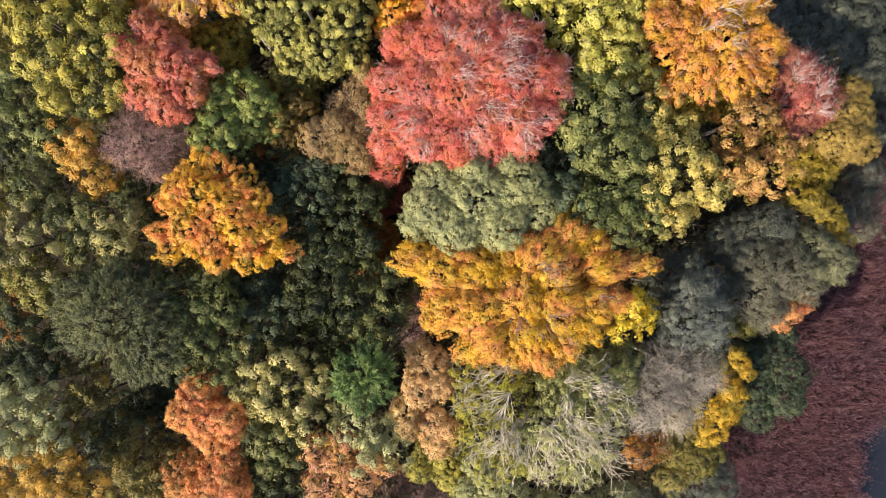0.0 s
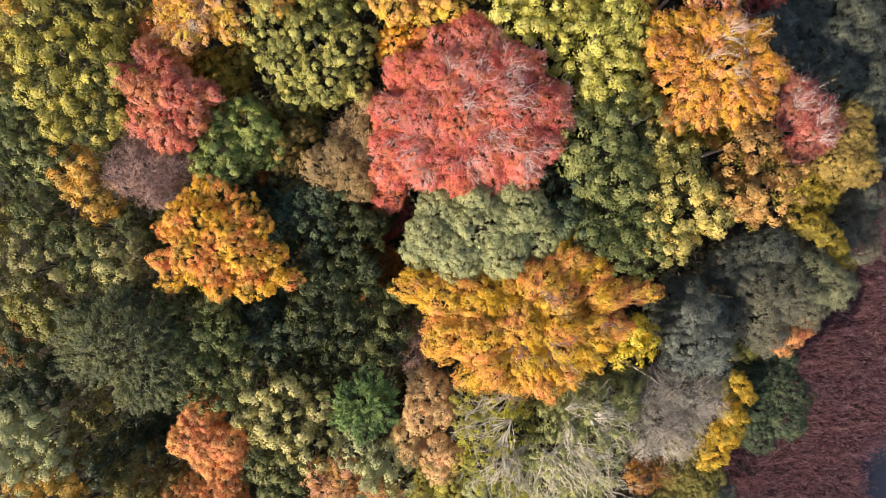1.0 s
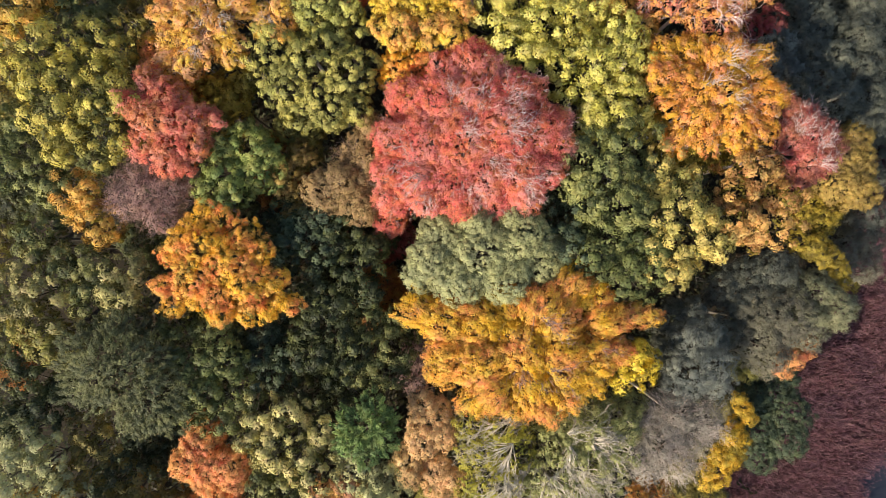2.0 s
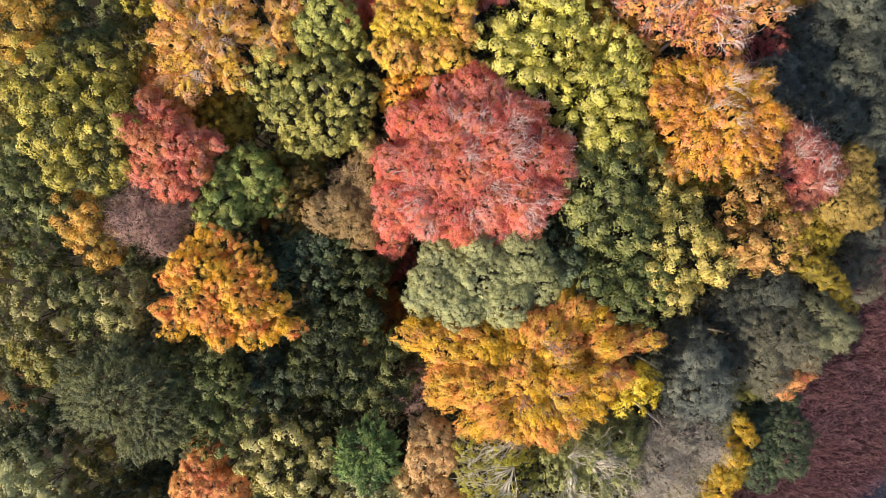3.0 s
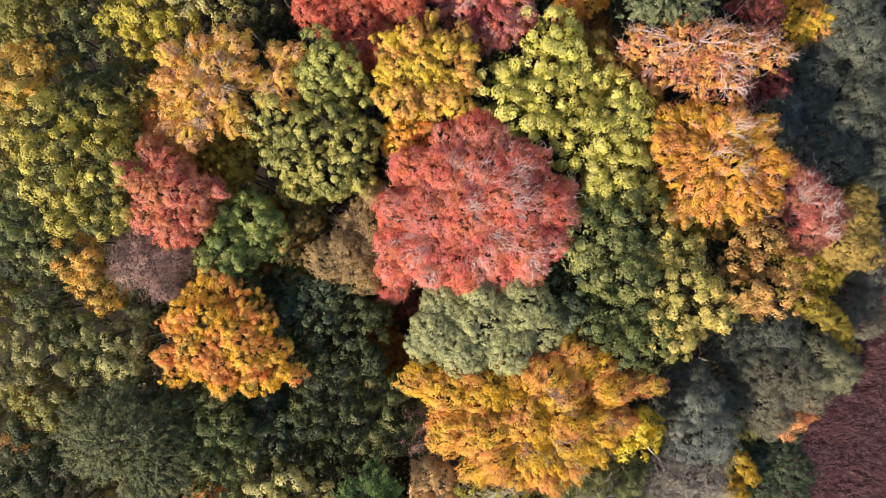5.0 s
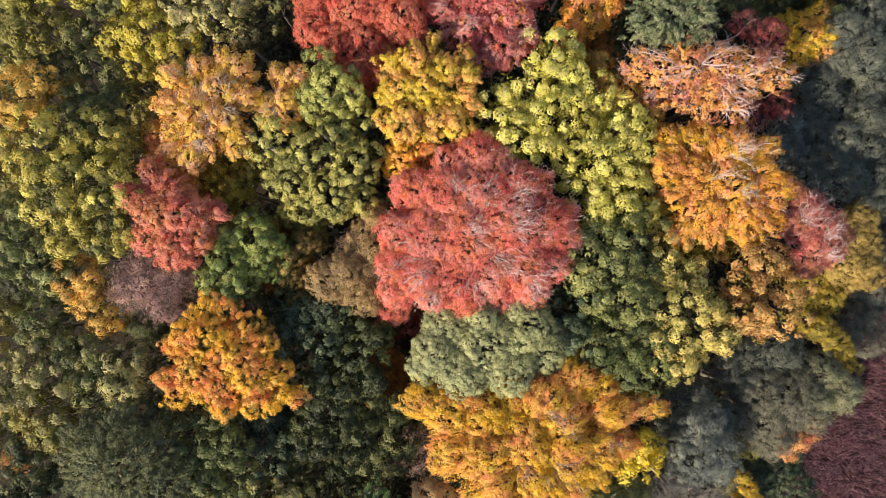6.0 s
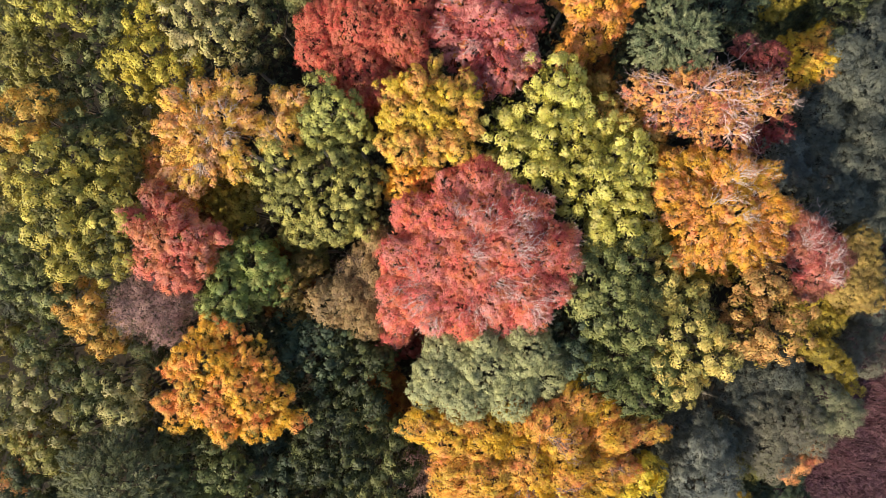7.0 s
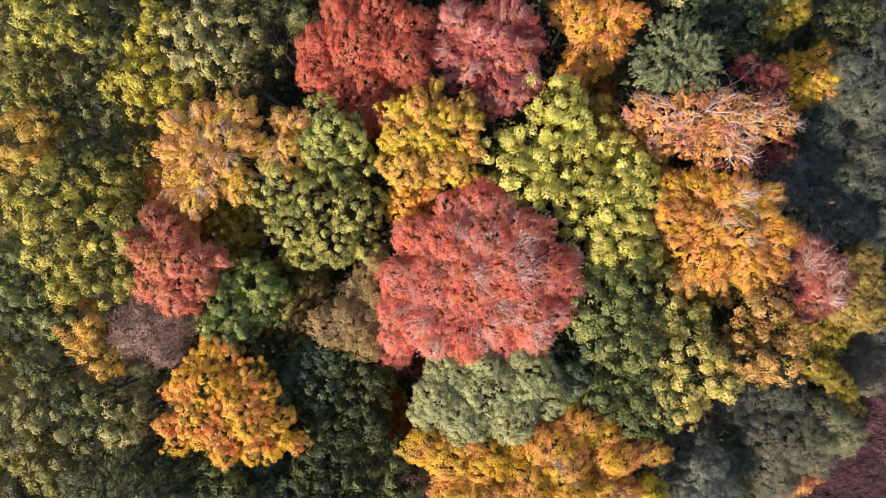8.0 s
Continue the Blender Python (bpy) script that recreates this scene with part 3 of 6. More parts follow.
tree("beech_tree", "broad beech in full crimson leaf with pale bare boughs showing", "tree", 1.46, 10.46, 22.3, RED, "plume",
     [(0.15, 5.38, 1.39, -1.00), (-1.50, 4.86, 1.11, -1.20), (1.26, 4.83, 1.10, -1.00), (-3.87, 2.94, 1.54, -0.90), (-1.67, 2.71, 1.81, -0.50), (0.49, 2.87, 1.80, -0.30), (2.86, 3.10, 1.74, -0.50), (4.24, 3.60, 0.81, -1.20), (-4.77, 0.19, 1.46, -0.90), (-2.74, 0.14, 1.98, -0.30), (-0.22, 0.13, 2.33, 0.00), (2.28, 0.86, 2.15, 0.00), (4.51, 0.93, 1.74, -0.50), (5.93, 1.41, 0.96, -1.30), (6.09, -0.09, 0.88, -1.10), (-4.95, -1.82, 1.32, -1.00), (-3.09, -2.38, 1.81, -0.50), (-0.91, -2.73, 1.88, -0.40), (1.24, -2.00, 1.87, -0.20), (3.43, -1.98, 1.81, -0.40), (5.14, -1.76, 1.10, -0.90), (-4.95, -3.48, 1.25, -1.20), (-2.73, -3.46, 1.28, -0.90), (-0.53, -3.82, 1.17, -0.80), (1.85, -3.43, 1.32, -0.90), (3.87, -3.42, 1.17, -0.90), (-5.40, -4.79, 1.22, -3.60)], BARK_ROSY, group="beech trees of the wood", fans=[(1.73, 0.56, 3.75, 5), (0.92, -1.02, 3.03, -25), (3.18, -2.43, 2.50, -30), (-1.02, 0.40, 1.78, 15), (-2.54, -2.22, 2.68, -165), (-0.21, -2.39, 2.32, -80), (-3.15, -1.26, 1.96, -200), (0.20, 1.01, 2.68, 88), (2.26, 2.35, 2.32, 60), (-1.21, 2.43, 1.78, 65), (-2.35, -3.11, 1.78, -110)])
tree("beech_tree", "spreading golden-orange beech crown beside the grey-green oak", "tree", 5.39, -3.19, 20.9, GOLD, "beech",
     [(-7.21, 2.60, 1.21, -0.90), (-5.50, 1.94, 1.69, -0.50), (-3.25, 1.61, 1.87, -0.30), (-1.19, 2.73, 1.42, -0.40), (0.89, 2.73, 1.50, -0.50), (3.22, 4.19, 1.36, -0.90), (4.75, 3.25, 1.14, -0.90), (2.36, 1.84, 1.57, -0.30), (5.49, 1.76, 1.36, -0.80), (7.35, 2.25, 0.92, -1.30), (8.60, 2.20, 0.62, -1.60), (-5.10, -0.72, 1.58, -0.60), (-2.87, -0.95, 2.04, -0.10), (-0.29, -0.16, 2.22, 0.00), (2.35, -0.57, 2.05, -0.20), (4.70, -0.66, 1.69, -0.60), (6.32, -0.18, 0.99, -1.00), (-5.66, -1.66, 1.06, -1.00), (-2.09, -2.90, 1.68, -0.40), (-3.56, -3.64, 0.99, -0.90), (0.53, -2.69, 1.80, -0.40), (2.85, -2.77, 1.32, -0.70), (4.40, -2.06, 1.14, -0.90), (1.36, -4.14, 0.95, -0.80), (-0.53, -3.96, 1.06, -0.80)], BARK_MAUVE, thin=1.22, group="beech trees of the wood", fans=[(0.42, 2.65, 3.33, -22), (0.82, -1.31, 3.51, -20), (-0.30, -1.06, 2.22, -70), (4.51, 0.63, 2.03, -25)])
tree("field_maple", "small bright lemon-yellow maple beside the golden beech", "tree", 13.38, -4.38, 19.2, YELLOW, "broad",
     [(-0.30, 0.34, 1.21, -0.03), (0.67, -0.25, 1.13, -0.08), (-0.48, -1.03, 1.01, -0.20), (0.08, 1.12, 0.89, -0.20)], BARK_BROWN, group="field maples of the wood")
tree("oak_tree", "dense grey-green oak between crimson and golden beeches", "tree", 2.61, 3.22, 21.3, GREY_GREEN, "fine",
     [(-0.12, 0.21, 2.67, -0.00), (-2.76, 1.35, 1.74, -0.53), (-3.52, -0.53, 1.75, -0.71), (2.52, 0.97, 1.93, -0.41), (3.68, -0.53, 1.63, -0.77), (1.36, -1.68, 1.73, -0.27), (-1.63, -1.86, 1.73, -0.34), (-4.47, -1.66, 0.98, -1.28), (5.26, 0.07, 0.99, -1.50), (-0.52, 2.04, 1.34, -0.26), (1.91, 2.42, 0.97, -0.56)], BARK_GREY, group="oak trees of the wood")
tree("maple_tree", "orange and yellow maple with flame-tipped leaves", "tree", -14.85, 2.07, 21.7, MAPLE, "flame",
     [(-1.12, 3.90, 0.89, -0.90), (-2.04, 3.15, 0.89, -0.90), (-0.04, 3.54, 0.75, -1.00), (1.31, 2.25, 1.04, -0.90), (-2.70, 1.86, 0.89, -0.70), (-1.02, 1.54, 1.53, -0.20), (-3.56, 1.09, 0.82, -1.00), (0.52, 0.47, 1.74, 0.00), (-1.78, -0.31, 1.54, -0.30), (-3.74, -1.15, 0.82, -1.00), (-3.13, -2.06, 0.89, -0.90), (-1.67, -1.43, 1.10, -0.50), (-0.15, -1.78, 1.32, -0.40), (-0.07, -2.75, 0.89, -0.70), (1.53, -1.02, 1.39, -0.30), (1.94, 0.60, 0.89, -0.70), (2.65, 1.33, 0.82, -0.80), (2.50, -0.88, 1.04, -0.70), (3.53, -0.54, 0.82, -1.00), (1.74, -2.57, 0.89, -0.80), (2.99, -2.67, 0.75, -1.00), (4.54, -2.11, 0.64, -1.50), (3.65, -1.89, 0.68, -1.30)], BARK_BROWN, group="maple trees of the wood")
tree("maple_tree", "round dusky crimson maple among yellow-green oaks", "tree", -18.23, 11.69, 22.1, SCARLET, "fine",
     [(-1.28, 3.09, 0.81, -0.80), (-2.26, 1.21, 1.02, -0.60), (-1.03, 1.89, 1.23, -0.30), (0.24, 1.54, 1.23, -0.30), (-0.69, 0.22, 1.58, 0.00), (0.88, 0.25, 1.44, -0.10), (1.98, 0.31, 1.09, -0.50), (3.04, 0.33, 0.59, -1.10), (-1.47, -1.35, 1.17, -0.50), (0.26, -1.54, 1.45, -0.30), (1.59, -1.14, 1.10, -0.60), (-0.14, -2.60, 0.88, -0.80), (0.78, -2.41, 0.81, -0.80)], BARK_BROWN, group="maple trees of the wood")
tree("birch_tree", "leafless mauve birch crown of fine twigs", "tree", -20.31, 7.32, 20.4, MAUVE, "haze",
     [(-0.08, 0.17, 2.03, -0.00), (-1.38, -0.23, 1.49, -0.23), (0.72, -1.37, 1.38, -0.28), (1.49, 0.34, 1.37, -0.27), (-0.54, 1.27, 1.18, -0.24)], BARK_MAUVE, group="birch trees of the wood")
tree("oak_tree", "amber-leaved oak beside the mauve birch", "tree", -24.62, 6.25, 20.2, OAK_AMBER, "broad",
     [(-1.21, 1.26, 1.42, -0.28), (0.08, 0.08, 1.49, -0.00), (0.89, -1.23, 1.50, -0.25), (1.62, -1.99, 0.80, -0.70), (-1.60, 0.07, 0.87, -0.29), (0.51, 1.39, 0.95, -0.22)], BARK_BROWN, group="oak trees of the wood")
tree("oak_tree", "fresh green oak still in full summer leaf", "tree", -14.13, 9.12, 20.4, FRESH, "dense",
     [(0.58, 1.45, 1.77, -0.24), (-0.91, -0.49, 1.76, -0.11), (1.20, -0.50, 1.65, -0.16), (-1.89, -1.43, 1.11, -0.55), (-0.52, -1.83, 1.26, -0.36), (-1.07, 1.40, 1.26, -0.32), (2.14, 0.66, 1.11, -0.49)], BARK_GREY, group="oak trees of the wood")
tree("birch_tree", "tan thinning birch beside the crimson beech", "tree", -7.27, 7.30, 20.2, TAN_DULL, "fine",
     [(-0.72, 0.18, 1.57, -0.06), (1.00, -0.58, 1.42, -0.16), (-1.47, 0.37, 1.11, -0.27), (0.27, 0.92, 1.18, -0.11), (1.57, -1.34, 0.87, -0.50)], BARK_GREY, group="birch trees of the wood")
tree("birch_tree", "brown half-bare birch touching the crimson beech", "tree", -5.53, 9.07, 19.6, BROWN, "haze",
     [(-0.04, -0.32, 1.59, -0.01), (-0.98, 0.60, 1.04, -0.13), (0.73, -1.67, 1.12, -0.30), (0.31, 2.87, 0.89, -0.72)], BARK_MAUVE, group="birch trees of the wood")
tree("oak_tree", "olive oak with yellowing top and shaded flanks", "tree", -9.02, 15.12, 21.3, OAK_SUN, "dense",
     [(-0.10, 0.56, 2.21, -0.03), (-2.44, 1.71, 1.74, -0.64), (-1.37, -0.94, 1.73, -0.22), (1.03, -1.67, 1.84, -0.29), (2.50, 0.22, 1.62, -0.48), (1.35, 2.47, 1.55, -0.60), (2.87, -2.03, 1.09, -0.94), (-3.11, -0.20, 1.17, -0.73), (-0.41, -2.43, 1.16, -0.46)], BARK_GREY, group="oak trees of the wood")
tree("oak_tree", "olive-green oak behind the yellowing oak", "tree", -7.82, 19.70, 21.6, OAK_SUN, "dense",
     [(-0.10, 0.35, 1.59, -0.02), (1.00, -0.92, 1.33, -0.24), (-1.21, -0.57, 1.33, -0.23), (-0.67, 1.65, 0.99, -0.40), (1.39, 0.15, 0.95, -0.25)], BARK_GREY, group="oak trees of the wood")
tree("oak_tree", "yellow-green oak with a broken open crown", "tree", -25.38, 14.36, 22.3, LEAF_YELLOW, "broad",
     [(-1.83, 2.22, 1.43, -0.60), (0.01, 2.60, 1.51, -0.52), (-0.21, 0.37, 1.56, -0.02), (1.30, -0.69, 1.68, -0.16), (-1.02, -1.43, 1.42, -0.25), (2.49, -1.77, 1.37, -0.82), (-1.88, 0.37, 1.12, -0.33), (0.23, -2.15, 1.31, -0.36)], BARK_GREY, group="oak trees of the wood")
tree("oak_tree", "yellow-green oak with bright sunlit clumps", "tree", -22.85, 13.46, 22.0, LEAF_YELLOW, "broad",
     [(0.39, 3.60, 1.53, -0.89), (0.47, 1.32, 1.50, -0.13), (1.63, -0.49, 1.32, -0.15), (-0.16, -2.33, 1.44, -0.38), (-2.52, -3.11, 1.35, -1.01), (1.37, -3.06, 1.15, -0.78), (-1.16, 2.61, 1.22, -0.57)], BARK_GREY, group="oak trees of the wood")
tree("oak_tree", "green oak with scattered yellow leaves", "tree", -29.25, 10.07, 19.5, GREEN, "broad",
     [(-0.70, 0.16, 1.80, -0.05), (0.90, -1.37, 1.40, -0.21), (-0.94, 2.49, 1.42, -0.57), (1.85, -2.18, 1.14, -0.71)], BARK_GREY, group="oak trees of the wood")
tree("cherry_tree", "peach and orange cherry with pale bare boughs at its top", "tree", -16.13, 18.76, 21.6, PEACH, "beech",
     [(-2.22, 2.29, 0.74, -0.80), (-0.37, 2.68, 0.82, -0.80), (1.10, 3.43, 0.82, -0.80), (2.13, 2.63, 1.03, -0.50), (1.04, 1.23, 1.38, 0.00), (2.48, 1.00, 0.89, -0.60), (-0.75, 1.11, 1.03, -0.40), (-2.49, 0.40, 1.11, -0.60), (-0.44, -0.40, 1.31, -0.10), (1.13, -0.54, 1.17, -0.30), (-2.10, -1.25, 1.04, -0.60), (-0.14, -1.83, 1.17, -0.30), (1.62, -1.97, 1.03, -0.50), (-0.84, -3.08, 0.96, -0.70), (-2.41, -2.70, 0.82, -0.90), (2.05, -2.48, 0.60, -0.90)], BARK_PALE, group="cherry trees of the wood", fans=[(0.20, -1.52, 1.82, 80), (-0.09, -1.99, 1.45, -110), (1.44, 0.85, 1.82, 100), (-1.61, 1.91, 1.45, 60), (-0.36, 0.47, 1.45, 65), (1.16, 0.01, 1.45, -20)])
tree("cherry_tree", "rust-orange cherry below the peach cherry", "tree", -19.49, 15.63, 19.3, ORANGE, "fine",
     [(-0.24, 0.11, 1.52, -0.01), (1.04, -1.43, 1.29, -0.35), (-0.92, 1.67, 1.13, -0.39)], BARK_BROWN, group="cherry trees of the wood")
tree("hazel_bush", "olive-yellow hazel in the gap between oaks", "shrub", -16.45, 13.92, 17.5, OLIVE_GOLD, "broad",
     [(-0.30, 0.58, 1.76, -0.04), (0.52, -1.25, 1.51, -0.18), (-1.48, -0.85, 1.18, -0.30), (1.29, 1.61, 1.18, -0.43)], BARK_BROWN, group="hazel bushes of the wood")
tree("cherry_tree", "small peach-coloured cherry with pale twigs", "tree", -11.28, 19.91, 20.7, PEACH, "beech",
     [(0.18, 0.97, 1.06, -0.50), (0.84, 1.19, 0.76, -0.60), (0.43, -0.38, 0.83, -0.30), (0.28, -1.34, 0.97, -0.20), (-0.92, -1.30, 0.75, -0.50), (-0.93, -0.36, 0.75, -0.50), (-0.44, 1.58, 0.68, -0.70)], BARK_PALE, group="cherry trees of the wood", fans=[(-0.01, -1.58, 1.49, -200)])
tree("maple_tree", "yellow and orange maple with loose tufted crown", "tree", -1.79, 19.78, 21.8, MAPLE_YELLOW, "flame",
     [(-2.10, 1.88, 0.96, -0.70), (-0.81, 2.23, 0.96, -0.60), (0.84, 2.06, 1.03, -0.60), (1.58, 1.52, 0.81, -0.60), (0.64, 3.70, 0.52, -1.20), (-1.50, 0.31, 1.31, -0.20), (-0.05, 0.46, 1.30, 0.00), (1.40, 0.80, 0.81, -0.70), (-2.46, 0.06, 0.81, -0.80), (-1.32, -1.46, 0.95, -0.50), (-2.45, -1.42, 0.89, -0.80), (-1.70, -2.16, 0.96, -0.70), (0.50, -1.26, 1.10, -0.50), (1.79, -1.03, 0.81, -0.70), (2.17, -2.12, 0.96, -0.80), (2.71, 0.14, 0.67, -1.00), (3.08, 1.28, 0.67, -1.10), (3.28, -0.76, 0.60, -1.10), (0.69, -2.13, 0.81, -0.80), (2.69, 2.55, 0.59, -1.00), (-0.60, -2.33, 0.67, -0.80)], BARK_BROWN, group="maple trees of the wood")
tree("maple_tree", "low golden maple against the crimson beech", "tree", -2.89, 15.86, 20.0, MAPLE, "flame",
     [(-0.17, 0.06, 1.21, 0.00), (0.77, 0.30, 0.99, -0.20), (-1.16, -0.60, 0.84, -0.50), (0.19, -0.81, 0.92, -0.40), (1.32, 0.59, 0.62, -0.60), (-0.59, 0.91, 0.77, -0.40)], BARK_BROWN, group="maple trees of the wood")
tree("ash_tree", "lime-yellow ash with puffed layered clumps", "tree", 4.79, 17.79, 20.9, LIME, "broad",
     [(-1.07, 2.28, 1.13, -0.70), (0.26, 2.32, 0.98, -0.80), (-1.65, 0.90, 1.20, -0.50), (-0.21, 0.76, 1.33, 0.00), (1.48, 0.61, 1.26, -0.10), (-1.98, -0.13, 0.83, -0.90), (-0.53, -0.65, 1.27, -0.30), (1.15, -0.83, 1.20, -0.30), (0.24, -1.93, 1.35, -0.40), (1.45, -2.19, 0.83, -0.90), (-0.84, -1.85, 0.76, -0.80), (2.38, -0.67, 0.68, -0.90)], BARK_GREY, group="ash trees of the wood")
tree("ash_tree", "slim lemon-lime ash rising beside its neighbour", "tree", 7.27, 22.05, 20.9, LIME, "broad",
     [(-0.45, 0.30, 1.27, -0.20), (0.72, -0.36, 1.05, -0.40), (-0.95, -0.71, 0.98, -0.50), (-0.51, -1.55, 0.76, -0.80), (1.14, -1.41, 0.90, -0.60), (0.31, 1.09, 1.12, -0.30), (-0.29, 1.55, 0.91, -0.70)], BARK_GREY, group="ash trees of the wood")
tree("ash_tree", "broad lime-yellow ash next to the orange beech", "tree", 10.53, 15.53, 20.5, LIME, "broad",
     [(-2.23, 4.07, 1.21, -0.50), (-1.05, 4.71, 0.91, -0.70), (-2.01, 2.77, 1.06, -0.60), (0.05, 3.52, 1.14, -0.50), (1.35, 2.92, 1.13, -0.40), (2.21, 2.45, 0.84, -0.70), (0.57, 2.14, 1.13, -0.30), (-1.67, 1.20, 1.21, -0.40), (-2.35, 0.13, 1.07, -0.70), (-0.60, 0.38, 1.50, -0.10), (1.31, 0.61, 1.43, -0.20), (2.64, 0.56, 0.76, -0.80), (-1.63, -0.86, 1.29, -0.50), (0.19, -1.29, 1.50, -0.20), (2.23, -0.80, 0.91, -0.70), (-0.53, -2.78, 1.51, -0.30), (1.36, -2.77, 1.58, -0.30), (2.84, -1.73, 0.76, -0.80), (2.22, -3.67, 1.14, -0.60), (0.18, -3.77, 0.99, -0.80), (-2.30, -1.55, 0.77, -0.90), (-1.06, -3.62, 0.62, -1.20)], BARK_GREY, group="ash trees of the wood")
tree("beech_tree", "fiery orange beech with pale boughs at its crown", "tree", 18.23, 13.95, 21.0, ORANGE, "beech",
     [(-3.16, 2.99, 1.06, -0.80), (-1.40, 2.92, 1.50, -0.50), (0.62, 2.54, 1.42, -0.40), (2.62, 2.51, 0.99, -1.00), (-3.52, 1.29, 1.13, -0.80), (-1.70, 0.61, 1.67, -0.20), (0.45, 0.22, 1.85, 0.00), (2.66, 0.74, 1.20, -0.70), (-3.10, -0.39, 0.91, -0.90), (-1.22, -1.40, 1.57, -0.40), (0.98, -1.77, 1.68, -0.30), (3.29, -0.37, 1.28, -0.80), (4.32, 0.10, 0.76, -1.30), (3.11, -2.07, 1.06, -0.80), (-2.18, -2.67, 1.06, -0.80), (-0.66, -3.04, 0.98, -0.80), (1.93, -2.84, 1.13, -0.70), (-2.81, -3.21, 0.68, -1.10)], BARK_PALE, group="beech trees of the wood", fans=[(-1.45, 0.26, 2.03, 25), (-0.17, 1.86, 2.95, 15), (0.03, -0.54, 2.58, 5), (0.02, 2.23, 1.84, 50)])
tree("beech_tree", "pink-red young beech with silvery twig tips", "tree", 25.03, 10.98, 19.2, PINK, "plume",
     [(-1.22, 2.51, 0.86, -0.70), (-0.15, 1.70, 1.10, -0.50), (0.71, 0.51, 1.25, -0.30), (-0.71, 0.29, 1.16, -0.20), (0.66, -1.06, 1.32, -0.20), (-0.18, -2.03, 1.09, -0.40), (2.34, -0.20, 0.71, -1.00), (-1.26, 0.72, 0.78, -0.60), (-0.73, -2.40, 0.71, -0.80)], BARK_ROSY, group="beech trees of the wood", fans=[(-1.27, 0.26, 2.12, 40), (0.28, -0.70, 1.93, 40), (-0.10, -1.67, 2.31, 15), (0.45, 2.08, 1.73, 20)])
tree("alder_tree", "ochre thin-leaved alder by the shore", "tree", 31.35, 9.67, 15.0, OCHRE, "fine",
     [(0.04, 0.76, 1.86, -0.05), (-0.57, -1.18, 1.78, -0.14), (0.63, -1.59, 1.34, -0.25), (0.34, 2.49, 1.25, -0.51)], BARK_GREY, group="alder trees of the wood")
tree("sallow_bush", "mustard-yellow sallow below the pink beech", "shrub", 29.10, 6.41, 13.5, MUSTARD, "fine",
     [(-0.36, 0.63, 1.37, -0.08), (0.47, -0.67, 1.19, -0.09), (-1.10, -0.24, 1.01, -0.15), (1.35, -0.01, 0.92, -0.24)], BARK_BROWN, group="sallow bushes of the wood")
tree("oak_tree", "amber and brown oak with twigs showing", "tree", 21.13, 6.82, 20.1, BROWN_AMBER, "broad",
     [(-0.09, 2.05, 1.51, -0.37), (-1.33, 0.72, 1.50, -0.19), (1.37, 1.12, 1.42, -0.27), (-0.58, -0.99, 1.58, -0.11), (1.19, -1.18, 1.50, -0.24), (-1.64, -1.60, 1.27, -0.45), (0.31, -2.55, 1.20, -0.56), (2.08, -0.01, 1.03, -0.40), (-0.81, 2.81, 1.00, -0.76)], BARK_BROWN, group="oak trees of the wood")
tree("oak_tree", "yellow-tipped oak with rounded golden clumps", "tree", 16.11, 5.52, 20.9, OAK_GOLD, "broad",
     [(-1.13, 2.44, 1.40, -0.49), (0.26, 1.35, 1.55, -0.12), (-0.74, 0.26, 1.39, -0.03), (1.36, -0.12, 1.39, -0.14), (0.13, -1.66, 1.63, -0.18), (2.03, -1.66, 1.25, -0.44), (-1.19, -2.03, 1.24, -0.36), (-0.30, -3.24, 1.33, -0.66), (-1.50, 3.90, 1.03, -1.22), (0.71, 2.84, 1.09, -0.56)], BARK_GREY, group="oak trees of the wood")
tree("oak_tree", "dark green oak with lighter rounded clumps", "tree", 10.76, 8.18, 21.2, LEAF_GREEN, "broad",
     [(-1.49, 1.82, 1.63, -0.47), (-0.12, 0.20, 1.61, -0.00), (-0.59, -1.52, 1.73, -0.22), (1.08, -1.69, 1.47, -0.33), (-1.93, -0.39, 1.39, -0.31), (2.20, 0.18, 1.39, -0.40), (1.13, 2.41, 1.40, -0.58), (2.68, -1.72, 1.17, -0.79), (-2.65, 0.89, 1.01, -0.64)], BARK_GREY, group="oak trees of the wood")
tree("oak_tree", "green oak with yellowing lower boughs", "tree", 11.81, 3.01, 20.6, LEAF_GREEN, "broad",
     [(-0.93, 0.76, 1.64, -0.12), (0.96, 0.77, 1.64, -0.13), (1.74, -0.74, 1.41, -0.31), (-0.17, -1.30, 1.56, -0.15), (-1.98, 1.44, 1.50, -0.56), (-1.69, -0.55, 1.33, -0.27), (1.38, -2.08, 1.10, -0.53), (2.51, 0.76, 1.02, -0.58)], BARK_GREY, group="oak trees of the wood")
tree("oak_tree", "blue-green oak shaded by taller neighbours", "tree", 7.76, 4.63, 19.3, TEAL, "broad",
     [(0.33, 0.82, 1.53, -0.07), (-1.59, 0.40, 1.37, -0.24), (0.74, -1.13, 1.45, -0.17), (-0.44, 1.97, 1.05, -0.36), (1.20, -2.55, 0.98, -0.68)], BARK_GREY, group="oak trees of the wood")
tree("spindle_bush", "dark red shrub under the crimson beech", "shrub", -4.04, 4.31, 14.0, DARK_RED, "fine",
     [(-0.08, 0.61, 1.45, -0.05), (-0.72, -0.69, 1.09, -0.14), (1.02, -0.46, 1.00, -0.18)], BARK_BROWN, group="spindle bushes of the wood")
